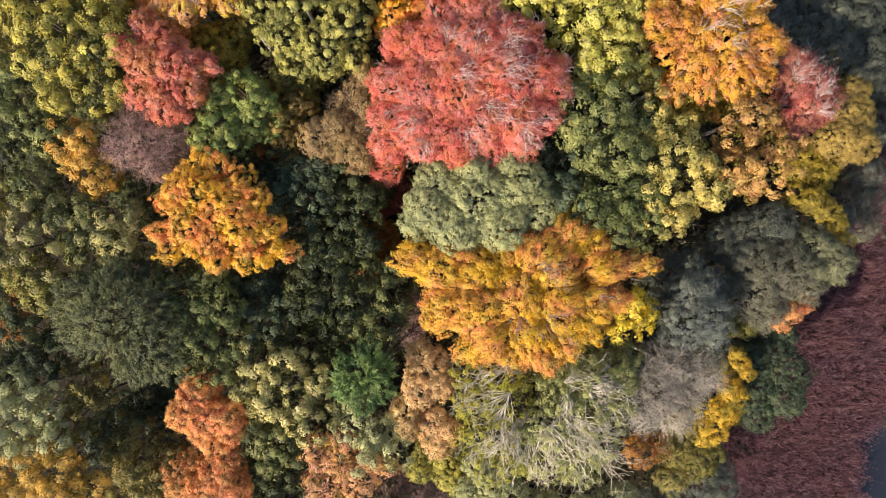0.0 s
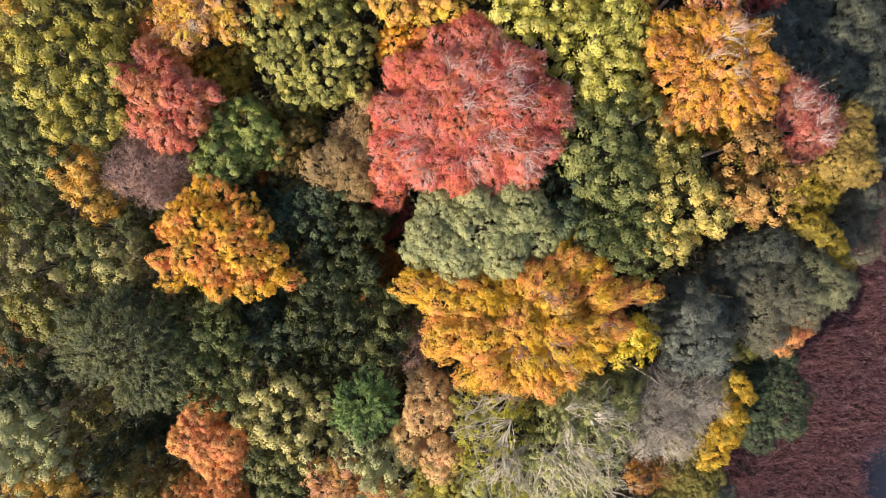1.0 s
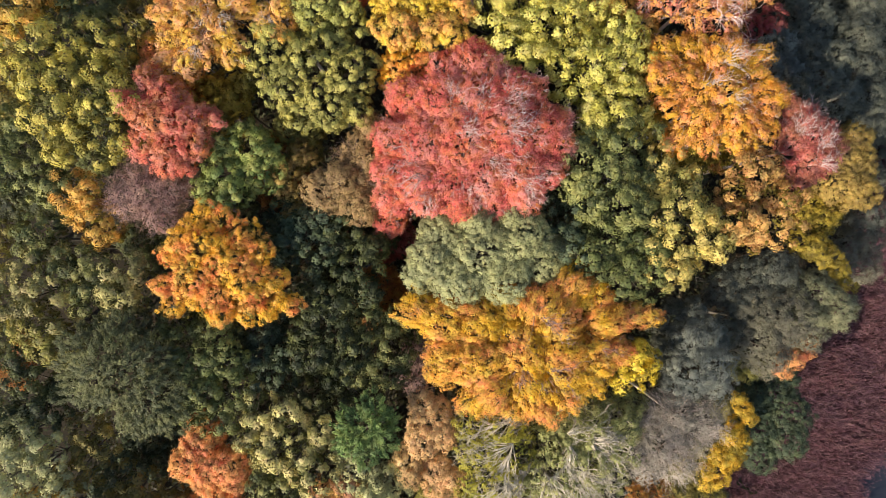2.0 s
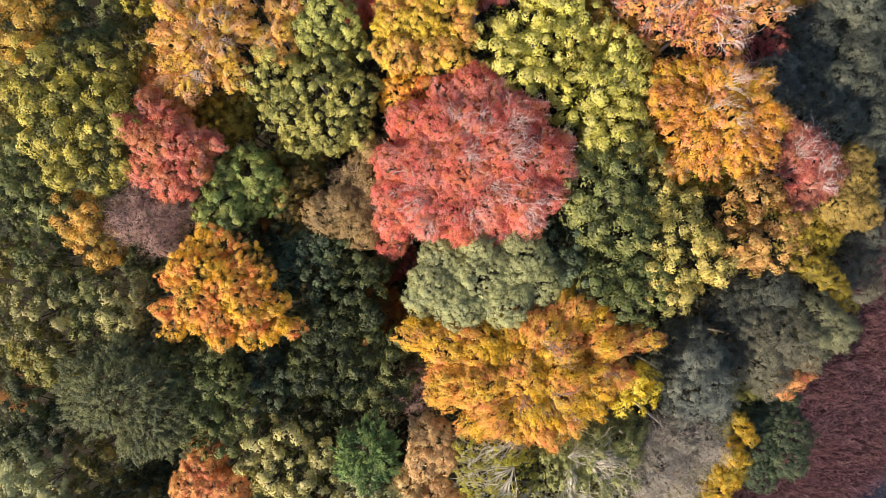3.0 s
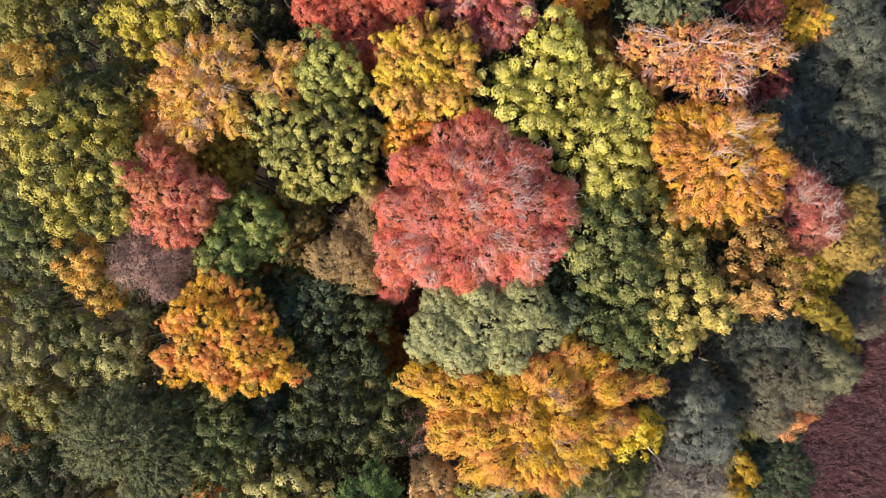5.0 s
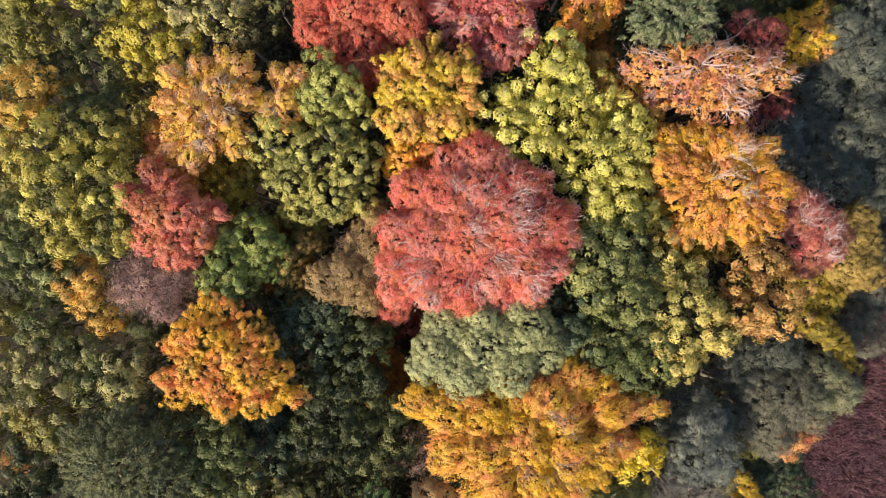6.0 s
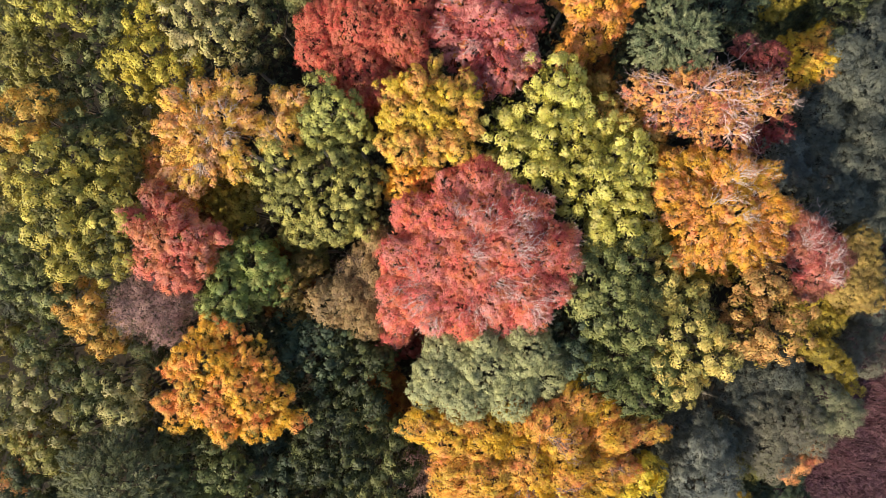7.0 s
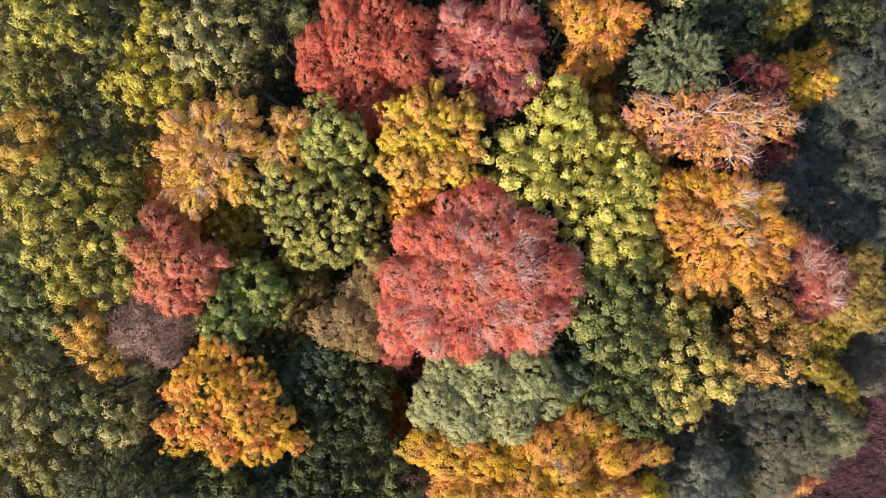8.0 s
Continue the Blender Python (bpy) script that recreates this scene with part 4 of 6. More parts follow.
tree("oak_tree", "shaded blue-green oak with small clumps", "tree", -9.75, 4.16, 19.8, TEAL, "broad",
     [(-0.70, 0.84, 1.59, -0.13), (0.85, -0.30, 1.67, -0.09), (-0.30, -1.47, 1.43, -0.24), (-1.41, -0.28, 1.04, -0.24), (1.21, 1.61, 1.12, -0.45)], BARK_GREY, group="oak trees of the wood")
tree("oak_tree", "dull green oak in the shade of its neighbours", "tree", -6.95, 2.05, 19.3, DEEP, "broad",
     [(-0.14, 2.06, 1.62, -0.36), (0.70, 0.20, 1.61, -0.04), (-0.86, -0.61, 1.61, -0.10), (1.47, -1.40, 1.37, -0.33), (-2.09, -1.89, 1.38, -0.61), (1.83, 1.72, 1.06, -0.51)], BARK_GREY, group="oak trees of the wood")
tree("dogwood_bush", "rust-brown dogwood in a shaded gap", "shrub", -5.03, -0.07, 15.5, RUST, "fine",
     [(0.10, 0.77, 1.61, -0.07), (-0.80, -0.82, 1.42, -0.15), (1.26, -0.31, 1.04, -0.19)], BARK_BROWN, group="dogwood bushes of the wood")
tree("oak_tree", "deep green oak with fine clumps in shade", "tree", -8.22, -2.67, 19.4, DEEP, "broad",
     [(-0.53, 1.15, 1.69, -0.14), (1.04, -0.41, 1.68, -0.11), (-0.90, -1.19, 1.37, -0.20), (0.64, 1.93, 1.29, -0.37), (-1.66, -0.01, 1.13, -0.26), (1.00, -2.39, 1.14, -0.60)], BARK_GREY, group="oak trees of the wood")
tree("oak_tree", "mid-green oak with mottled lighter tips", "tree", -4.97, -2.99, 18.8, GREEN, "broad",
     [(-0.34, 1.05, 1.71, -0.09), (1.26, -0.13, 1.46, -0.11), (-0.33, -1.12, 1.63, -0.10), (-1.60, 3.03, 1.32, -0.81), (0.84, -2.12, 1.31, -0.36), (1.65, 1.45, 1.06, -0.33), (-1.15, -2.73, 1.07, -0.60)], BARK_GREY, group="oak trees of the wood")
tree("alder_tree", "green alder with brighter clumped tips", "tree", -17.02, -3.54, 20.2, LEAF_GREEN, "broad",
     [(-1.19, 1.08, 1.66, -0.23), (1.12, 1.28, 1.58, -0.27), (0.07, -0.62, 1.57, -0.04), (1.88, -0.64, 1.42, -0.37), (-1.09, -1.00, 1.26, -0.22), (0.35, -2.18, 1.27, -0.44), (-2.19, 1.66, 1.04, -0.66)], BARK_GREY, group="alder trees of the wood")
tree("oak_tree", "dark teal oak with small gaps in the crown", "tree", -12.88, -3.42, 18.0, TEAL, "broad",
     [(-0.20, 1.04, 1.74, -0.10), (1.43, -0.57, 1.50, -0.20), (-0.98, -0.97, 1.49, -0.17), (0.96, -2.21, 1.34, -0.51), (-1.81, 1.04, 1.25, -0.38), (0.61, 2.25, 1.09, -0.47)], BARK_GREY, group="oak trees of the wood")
tree("pine_tree", "broad dark grey-green pine with feathery shoots", "tree", -21.35, -4.84, 21.8, YEW, "conifer",
     [(-0.20, 0.52, 2.57, 0.96), (-2.68, 1.15, 1.91, -0.51), (-2.54, -0.69, 1.60, -0.45), (1.14, -1.81, 1.90, -0.34), (-0.37, 2.65, 1.72, -0.50), (2.31, -0.68, 1.52, -0.43), (2.48, -2.61, 1.31, -0.98), (0.83, -2.90, 1.15, -0.65), (1.65, 1.19, 1.52, -0.28)], BARK_BROWN, group="pine trees of the wood")
tree("oak_tree", "light green oak behind the pine", "tree", -16.17, -7.34, 18.6, LEAF_GREEN, "broad",
     [(-1.05, 0.23, 1.47, -0.12), (0.76, 0.05, 1.47, -0.06), (1.67, 1.00, 1.24, -0.41), (-1.87, -0.77, 1.07, -0.40), (0.22, -1.11, 1.06, -0.14)], BARK_GREY, group="oak trees of the wood")
tree("oak_tree", "pale yellow-green oak with tufted clumps", "tree", -11.14, -9.91, 19.4, OAK_PALE, "broad",
     [(-1.79, 1.50, 1.54, -0.45), (0.10, 0.23, 1.52, -0.00), (-1.10, -0.58, 1.52, -0.14), (1.23, -0.98, 1.45, -0.21), (2.37, 0.16, 1.21, -0.48), (1.74, -2.04, 1.30, -0.60), (-2.29, 0.18, 1.05, -0.45), (0.07, 2.15, 1.05, -0.38)], BARK_GREY, group="oak trees of the wood")
tree("oak_tree", "dull green oak below the pale tufted one", "tree", -12.47, -13.94, 17.6, GREEN, "broad",
     [(-0.91, 0.56, 1.59, -0.11), (0.95, 0.19, 1.42, -0.08), (-1.57, 1.74, 1.10, -0.51), (0.12, -1.46, 1.34, -0.20), (1.73, -1.07, 1.10, -0.39)], BARK_GREY, group="oak trees of the wood")
tree("pine_tree", "small bright green pine with tufted shoots", "tree", -5.21, -8.40, 21.8, PINE, "conifer",
     [(-0.06, 0.39, 1.36, -0.02), (-0.97, -0.63, 0.98, -0.21), (0.97, -0.63, 0.98, -0.20), (0.30, 1.41, 0.84, -0.32), (-1.22, 0.59, 0.76, -0.28), (-0.06, -1.52, 0.84, -0.35), (1.13, 0.42, 0.76, -0.21)], BARK_BROWN, group="pine trees of the wood")
tree("birch_tree", "round tan birch losing its leaves", "tree", -1.16, -8.76, 18.8, TAN, "fine",
     [(0.02, 0.32, 1.54, -0.01), (-0.57, -1.05, 1.14, -0.19), (0.81, -0.65, 1.14, -0.14), (-0.37, 1.50, 0.98, -0.32)], BARK_GREY, group="birch trees of the wood")
tree("birch_tree", "small tan-orange birch in a gap", "tree", -2.73, -12.06, 17.4, TAN, "fine",
     [(-0.07, 0.33, 1.17, -0.03), (0.14, -0.65, 0.84, -0.10)], BARK_GREY, group="birch trees of the wood")
tree("birch_tree", "pale brown birch above a yellow shrub", "tree", -0.27, -13.21, 17.2, TAN, "fine",
     [(-0.30, 0.61, 1.18, -0.08), (-0.10, -0.82, 1.10, -0.11), (0.92, 0.24, 0.76, -0.15)], BARK_GREY, group="birch trees of the wood")
tree("hornbeam_tree", "salmon-orange hornbeam with dense fine leaves", "tree", -16.87, -11.75, 18.2, SALMON, "fine",
     [(-0.76, 1.35, 1.49, -0.21), (0.06, -0.65, 1.73, -0.04), (-1.50, -0.02, 1.24, -0.20), (1.49, -0.22, 1.32, -0.19), (-0.64, 2.71, 1.00, -0.68), (0.47, -2.04, 1.08, -0.37), (1.88, -1.43, 0.83, -0.47)], BARK_BROWN, group="hornbeam trees of the wood")
tree("hornbeam_tree", "orange and yellow hornbeam", "tree", -16.26, -16.78, 17.4, SALMON, "fine",
     [(-0.01, 0.51, 1.59, -0.03), (-1.07, -0.96, 1.43, -0.22), (1.02, -0.70, 1.26, -0.17), (0.59, 1.72, 1.02, -0.38)], BARK_BROWN, group="hornbeam trees of the wood")
tree("hornbeam_tree", "pinkish thin hornbeam beside the orange one", "tree", -19.23, -16.33, 16.6, SALMON, "fine",
     [(-0.38, 0.23, 1.28, -0.03), (0.67, 0.87, 0.94, -0.18), (0.03, -1.01, 1.07, -0.15)], BARK_BROWN, group="hornbeam trees of the wood")
tree("oak_tree", "amber oak with rounded golden clumps", "tree", -26.68, -15.73, 20.3, OAK_AMBER, "broad",
     [(-1.43, 0.83, 1.65, -0.22), (0.63, 0.53, 1.57, -0.04), (-2.74, -0.79, 1.43, -0.58), (1.97, -0.73, 1.50, -0.38), (-0.11, -0.98, 1.41, -0.10), (3.03, -0.03, 0.96, -0.84), (1.04, 1.88, 0.95, -0.33)], BARK_BROWN, group="oak trees of the wood")
tree("oak_tree", "olive-green oak in half shade", "tree", -22.24, -15.86, 17.0, OLIVE, "broad",
     [(0.24, 0.46, 1.69, -0.02), (-1.07, -1.04, 1.62, -0.20), (0.95, -1.49, 1.62, -0.29), (-0.65, 1.86, 1.28, -0.37), (1.85, 1.05, 1.11, -0.42), (-1.82, 1.07, 0.94, -0.43)], BARK_GREY, group="oak trees of the wood")
tree("oak_tree", "pale green oak with flecked crown", "tree", -28.41, -11.39, 19.8, GREY_GREEN, "broad",
     [(-0.50, 1.71, 1.68, -0.31), (1.23, 0.23, 1.51, -0.14), (-0.70, -0.54, 1.59, -0.09), (0.35, -1.95, 1.36, -0.38), (-1.44, 0.63, 1.20, -0.27), (1.93, -1.35, 0.96, -0.55)], BARK_GREY, group="oak trees of the wood")
tree("oak_tree", "dim olive oak beside the pale green one", "tree", -25.78, -10.95, 17.8, OLIVE, "broad",
     [(0.10, 1.27, 1.50, -0.17), (-0.19, -0.51, 1.41, -0.04), (1.28, 0.53, 1.00, -0.16), (-0.95, -1.99, 1.09, -0.46)], BARK_GREY, group="oak trees of the wood")
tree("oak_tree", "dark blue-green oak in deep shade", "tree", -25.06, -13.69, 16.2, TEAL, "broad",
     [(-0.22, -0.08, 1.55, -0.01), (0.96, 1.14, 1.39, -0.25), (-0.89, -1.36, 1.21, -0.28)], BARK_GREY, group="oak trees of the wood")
tree("oak_tree", "dark green oak with dull brown patches", "tree", -29.19, -6.81, 18.8, DEEP, "broad",
     [(-0.22, 0.13, 1.70, -0.01), (1.31, -1.07, 1.39, -0.26), (-1.09, -1.48, 1.39, -0.30), (-0.80, 2.07, 1.39, -0.45), (1.83, 0.54, 0.98, -0.29)], BARK_GREY, group="oak trees of the wood")
tree("hawthorn_bush", "rusty hawthorn in a shaded gap", "shrub", -31.90, -4.95, 16.0, RUST, "fine",
     [(-0.34, -0.88, 1.13, -0.12), (0.48, 1.22, 0.96, -0.24)], BARK_BROWN, group="hawthorn bushes of the wood")
tree("oak_tree", "pale oak with light grey-green clumps", "tree", -28.41, 0.76, 20.0, OAK_PALE, "broad",
     [(-0.75, 0.82, 1.50, -0.13), (0.65, 0.05, 1.50, -0.04), (-0.95, -1.11, 1.35, -0.23), (1.48, -1.30, 1.12, -0.45), (0.10, 1.58, 1.03, -0.27)], BARK_GREY, group="oak trees of the wood")
tree("oak_tree", "green oak beside a paler neighbour", "tree", -24.42, 1.13, 20.2, GREEN, "broad",
     [(0.02, 0.82, 1.49, -0.08), (-0.51, -0.71, 1.34, -0.10), (1.04, -0.33, 1.18, -0.14), (-0.76, 1.58, 1.03, -0.37), (0.20, -1.67, 1.03, -0.35)], BARK_GREY, group="oak trees of the wood")
tree("oak_tree", "pale sunlit oak at the edge of a dark gap", "tree", -21.76, 0.86, 20.0, OAK_PALE, "broad",
     [(-0.25, 1.09, 1.27, -0.17), (0.37, -0.44, 1.34, -0.04), (-0.84, -1.21, 1.11, -0.28), (1.00, 0.70, 0.87, -0.18)], BARK_GREY, group="oak trees of the wood")
tree("oak_tree", "dark green oak with one yellow-green bough", "tree", -28.23, 3.81, 19.0, GREEN, "broad",
     [(-0.21, 0.94, 1.46, -0.10), (-0.91, 0.14, 1.21, -0.10), (0.50, -0.45, 1.21, -0.04), (1.10, -1.61, 0.98, -0.45)], BARK_GREY, group="oak trees of the wood")
tree("alder_tree", "shaded alder with dark green leaves beside oaks", "tree", -31.51, 8.44, 15.5, DEEP, "fine",
     [(-0.24, 0.57, 1.84, -0.03), (1.05, -1.14, 1.50, -0.21), (-1.09, -1.14, 1.50, -0.22), (0.58, 2.07, 1.24, -0.42)], BARK_GREY, group="alder trees of the wood")
tree("oak_tree", "yellowish green oak with ragged crown", "tree", -28.32, -2.70, 19.3, OLIVE, "broad",
     [(0.09, 0.59, 1.53, -0.04), (-1.15, 0.78, 1.37, -0.23), (1.22, -0.78, 1.21, -0.27), (0.12, -1.16, 1.21, -0.17)], BARK_GREY, group="oak trees of the wood")
tree("willow_tree", "half-bare willow with bleached boughs and sparse yellow leaves", "tree", 3.51, -11.50, 19.6, LIME_DULL, "bare",
     [(-1.39, 2.73, 1.55, -0.50), (0.52, 2.81, 1.62, -0.20), (-1.00, 0.82, 1.62, -0.40), (0.90, 0.94, 1.84, 0.00), (0.16, -1.08, 1.70, -0.30), (-1.36, -1.64, 1.17, -0.80), (1.37, -3.12, 1.55, -0.60), (-0.17, -3.59, 1.33, -0.80)], BARK_BLEACHED, group="willow trees of the wood", fans=[(0.87, 3.27, 3.82, -170), (1.07, 1.74, 4.20, -140), (0.69, 0.97, 4.20, -115), (1.66, -0.18, 4.01, -95), (2.42, 0.21, 3.82, -120), (0.89, -0.95, 3.44, -100), (2.02, 2.89, 2.29, 160)])
tree("willow_tree", "nearly leafless willow with long bleached grey boughs", "tree", 9.18, -12.19, 19.4, WILLOW_LIGHT, "bare",
     [(-0.86, 2.31, 1.85, -0.20), (1.10, 2.68, 1.78, -0.30), (2.74, 1.44, 1.72, -0.60), (0.65, 0.83, 1.92, 0.00), (-1.64, 0.01, 1.77, -0.10), (-0.07, -1.17, 1.93, -0.20), (1.94, -0.88, 1.63, -0.50), (-1.95, -2.46, 1.71, -0.50), (0.44, -3.11, 1.56, -0.70), (-3.50, -1.33, 1.33, -0.60)], BARK_BLEACHED, group="willow trees of the wood", fans=[(0.42, 2.97, 4.03, -25), (0.62, 2.47, 4.60, -40), (-0.91, 0.85, 4.99, -50), (-0.53, 0.66, 4.99, -35), (-2.45, 0.46, 4.60, -75), (-1.87, 0.27, 4.99, -60), (-3.22, -0.70, 3.84, -85), (0.99, 3.55, 3.84, -5), (-0.73, 2.39, 3.07, -100), (1.40, -1.83, 4.22, -35), (-0.93, 3.16, 2.30, 30)])
tree("willow_tree", "soft grey-green willow behind bleached boughs", "tree", 10.04, -8.69, 18.4, WILLOW_LIGHT, "soft",
     [(-1.97, 0.11, 1.65, -0.29), (0.18, 0.35, 1.72, -0.01), (2.26, -0.11, 1.65, -0.37), (-1.01, -1.25, 1.48, -0.19), (3.11, 1.07, 1.17, -0.78), (-3.35, 0.27, 1.00, -0.85)], BARK_GREY, thin=0.8, group="willow trees of the wood")
tree("alder_tree", "grey leafless alder with dense twigs", "tree", 15.30, -11.00, 18.5, GREY_TWIG, "haze",
     [(0.09, 0.07, 1.84, -0.00), (1.28, -0.92, 1.32, -0.28), (-1.14, -0.70, 1.31, -0.20), (-0.32, 1.48, 1.32, -0.26)], BARK_PALE, group="alder trees of the wood")
tree("alder_tree", "grey-brown thinning alder among leafless twigs", "tree", 17.26, -8.85, 17.8, GREY_TWIG, "haze",
     [(-0.44, 0.20, 1.66, -0.02), (1.42, -0.02, 1.50, -0.20), (-1.60, 0.78, 1.34, -0.34), (0.55, -1.20, 1.25, -0.19)], BARK_PALE, group="alder trees of the wood")
tree("willow_tree", "silvery blue-grey willow with feathery leaves", "tree", 18.32, -5.06, 17.8, BLUE_GREY, "soft",
     [(0.05, 1.84, 1.67, -0.32), (-0.43, -0.38, 1.87, -0.03), (0.92, 0.25, 1.50, -0.10), (-1.43, -1.40, 1.34, -0.37), (1.37, -1.38, 1.17, -0.36)], BARK_GREY, group="willow trees of the wood")
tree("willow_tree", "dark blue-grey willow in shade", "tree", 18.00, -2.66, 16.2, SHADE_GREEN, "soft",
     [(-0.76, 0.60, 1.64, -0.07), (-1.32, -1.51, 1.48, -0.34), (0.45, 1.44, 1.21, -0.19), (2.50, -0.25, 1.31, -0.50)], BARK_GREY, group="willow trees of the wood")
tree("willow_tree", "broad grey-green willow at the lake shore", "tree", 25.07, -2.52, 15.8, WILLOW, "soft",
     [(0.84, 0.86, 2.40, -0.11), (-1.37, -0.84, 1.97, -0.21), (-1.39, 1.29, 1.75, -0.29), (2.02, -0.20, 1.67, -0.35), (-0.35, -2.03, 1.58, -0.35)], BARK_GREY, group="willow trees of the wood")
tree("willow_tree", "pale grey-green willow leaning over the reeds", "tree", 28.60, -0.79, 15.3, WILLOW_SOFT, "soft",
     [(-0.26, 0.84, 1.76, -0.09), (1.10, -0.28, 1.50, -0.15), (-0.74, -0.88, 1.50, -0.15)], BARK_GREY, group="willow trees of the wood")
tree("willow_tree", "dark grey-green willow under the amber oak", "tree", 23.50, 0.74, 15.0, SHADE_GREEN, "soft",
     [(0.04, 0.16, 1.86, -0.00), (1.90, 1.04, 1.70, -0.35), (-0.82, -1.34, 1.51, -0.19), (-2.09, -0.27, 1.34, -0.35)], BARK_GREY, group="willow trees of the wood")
tree("dogwood_bush", "bright orange dogwood at the edge of the reeds", "shrub", 26.80, -4.59, 14.6, SALMON, "fine",
     [(-0.30, -0.10, 0.94, -0.01), (0.75, 0.50, 0.81, -0.11), (-1.15, -0.90, 0.72, -0.30), (1.52, 0.96, 0.50, -0.41)], BARK_BROWN, group="dogwood bushes of the wood")
tree("sallow_bush", "olive-yellow sallow at the shore", "shrub", 28.91, 2.99, 14.6, MUSTARD, "fine",
     [(-1.59, 0.95, 0.90, -0.32), (-0.63, 0.72, 0.98, -0.07), (0.38, -0.02, 0.89, -0.02), (1.34, -1.00, 0.76, -0.25), (2.02, -2.16, 0.63, -0.70)], BARK_BROWN, group="sallow bushes of the wood")
tree("sallow_bush", "mustard sallow low on the bank", "shrub", 24.13, -6.08, 12.0, OLIVE, "fine",
     [(0.28, 0.12, 1.13, -0.02), (-0.56, -0.23, 0.80, -0.07)], BARK_BROWN, group="sallow bushes of the wood")
tree("aspen_tree", "golden yellow aspen at the wood's edge", "tree", 22.11, -12.88, 13.4, ASPEN, "fine",
     [(0.71, 1.47, 1.01, -0.24), (0.03, 0.08, 1.24, -0.00), (-0.62, -1.38, 1.10, -0.20), (1.06, 2.41, 0.65, -0.62), (-1.10, -2.30, 0.65, -0.58)], BARK_BROWN, group="aspen trees of the wood")
tree("aspen_tree", "slender yellow aspen on the bank", "tree", 23.59, -9.13, 13.0, ASPEN, "fine",
     [(-0.08, 0.09, 0.65, -0.00), (0.29, -0.59, 0.56, -0.09), (-0.32, 0.83, 0.42, -0.18)], BARK_BROWN, group="aspen trees of the wood")
tree("aspen_tree", "low amber aspen beside the shore", "tree", 21.22, -17.38, 11.0, OLIVE, "fine",
     [(0.02, 0.20, 1.35, -0.01), (-0.67, -0.74, 1.16, -0.13), (0.93, 0.68, 0.97, -0.18)], BARK_BROWN, group="aspen trees of the wood")
tree("sallow_bush", "olive-green sallow behind the yellow aspens", "shrub", 20.46, -15.19, 11.5, OLIVE, "fine",
     [(-0.05, 0.19, 1.72, -0.00), (-1.22, -1.42, 1.43, -0.13), (1.07, 1.83, 1.24, -0.18), (-1.53, -3.65, 1.35, -0.58), (3.25, 5.30, 1.08, -1.48)], BARK_BROWN, group="sallow bushes of the wood")
tree("alder_tree", "dark green alder standing in the reed edge", "tree", 27.52, -10.55, 10.9, TEAL, "fine",
     [(0.13, 2.11, 1.94, -0.25), (1.25, 0.15, 2.03, -0.09), (-0.89, -1.17, 1.94, -0.12), (1.10, -1.92, 1.65, -0.29), (-0.96, -3.22, 1.56, -0.63), (-1.62, 1.20, 1.65, -0.21), (0.91, 3.51, 1.27, -0.74)], BARK_GREY, group="alder trees of the wood")
tree("alder_tree", "dim blue-green alder near the water", "tree", 22.19, -20.05, 9.5, SHADE_GREEN, "soft",
     [(-0.18, 0.30, 1.99, -0.01), (-1.59, -0.94, 1.70, -0.27), (1.23, 1.30, 1.40, -0.25), (1.70, -0.61, 1.30, -0.27)], BARK_GREY, group="alder trees of the wood")
tree("rowan_tree", "rust-orange rowan with bare twig ends", "tree", 15.41, -15.08, 15.5, RUST, "twig",
     [(-0.11, -0.35, 1.31, -0.02), (0.72, 0.31, 1.05, -0.10), (-0.79, 0.34, 0.88, -0.11)], BARK_GREY, thin=1.6, group="rowan trees of the wood")
tree("hazel_bush", "bright yellow-green hazel below the tan birch", "shrub", -0.34, -16.59, 14.0, LEAF_YELLOW, "fine",
     [(0.60, 0.20, 1.36, -0.04), (-0.71, 0.42, 1.27, -0.07), (1.04, -1.18, 1.27, -0.25), (-1.37, -0.45, 1.00, -0.22), (-0.28, 1.31, 1.00, -0.18)], BARK_BROWN, group="hazel bushes of the wood")
tree("elder_bush", "mauve-brown bare elder in the shade", "shrub", -2.46, -19.37, 12.5, MAUVE, "haze",
     [(0.24, 0.17, 1.59, -0.01), (-1.35, -0.07, 1.31, -0.20), (1.60, -0.28, 1.03, -0.29)], BARK_MAUVE, group="elder bushes of the wood")
tree("willow_tree", "fuzzy grey-green willow beside bleached boughs", "tree", 3.62, -18.04, 15.0, GREY_GREEN, "fine",
     [(0.08, 0.01, 1.68, -0.00), (-0.78, 1.31, 1.25, -0.22), (1.60, -0.90, 1.34, -0.32), (-1.64, -0.40, 1.07, -0.28)], BARK_GREY, group="willow trees of the wood")
tree("oak_tree", "pale green oak under the small pine", "tree", -5.31, -13.13, 18.0, GREY_GREEN, "broad",
     [(-0.89, 0.88, 1.49, -0.16), (0.74, -0.08, 1.41, -0.05), (1.52, -1.36, 1.17, -0.40), (-0.06, -0.87, 1.24, -0.08), (-1.71, 1.66, 0.92, -0.56)], BARK_GREY, group="oak trees of the wood")
tree("cherry_tree", "peach half-bare cherry with grey twigs", "tree", -7.36, -15.83, 17.6, BLUSH, "twig",
     [(-0.53, 0.41, 1.75, -0.03), (-1.36, -1.25, 1.51, -0.25), (1.09, -0.84, 1.68, -0.14), (-1.75, 1.23, 1.18, -0.34), (0.32, 1.69, 1.09, -0.20), (3.51, -0.13, 0.77, -0.93), (2.33, 0.45, 0.84, -0.41)], BARK_GREY, thin=1.7, group="cherry trees of the wood")
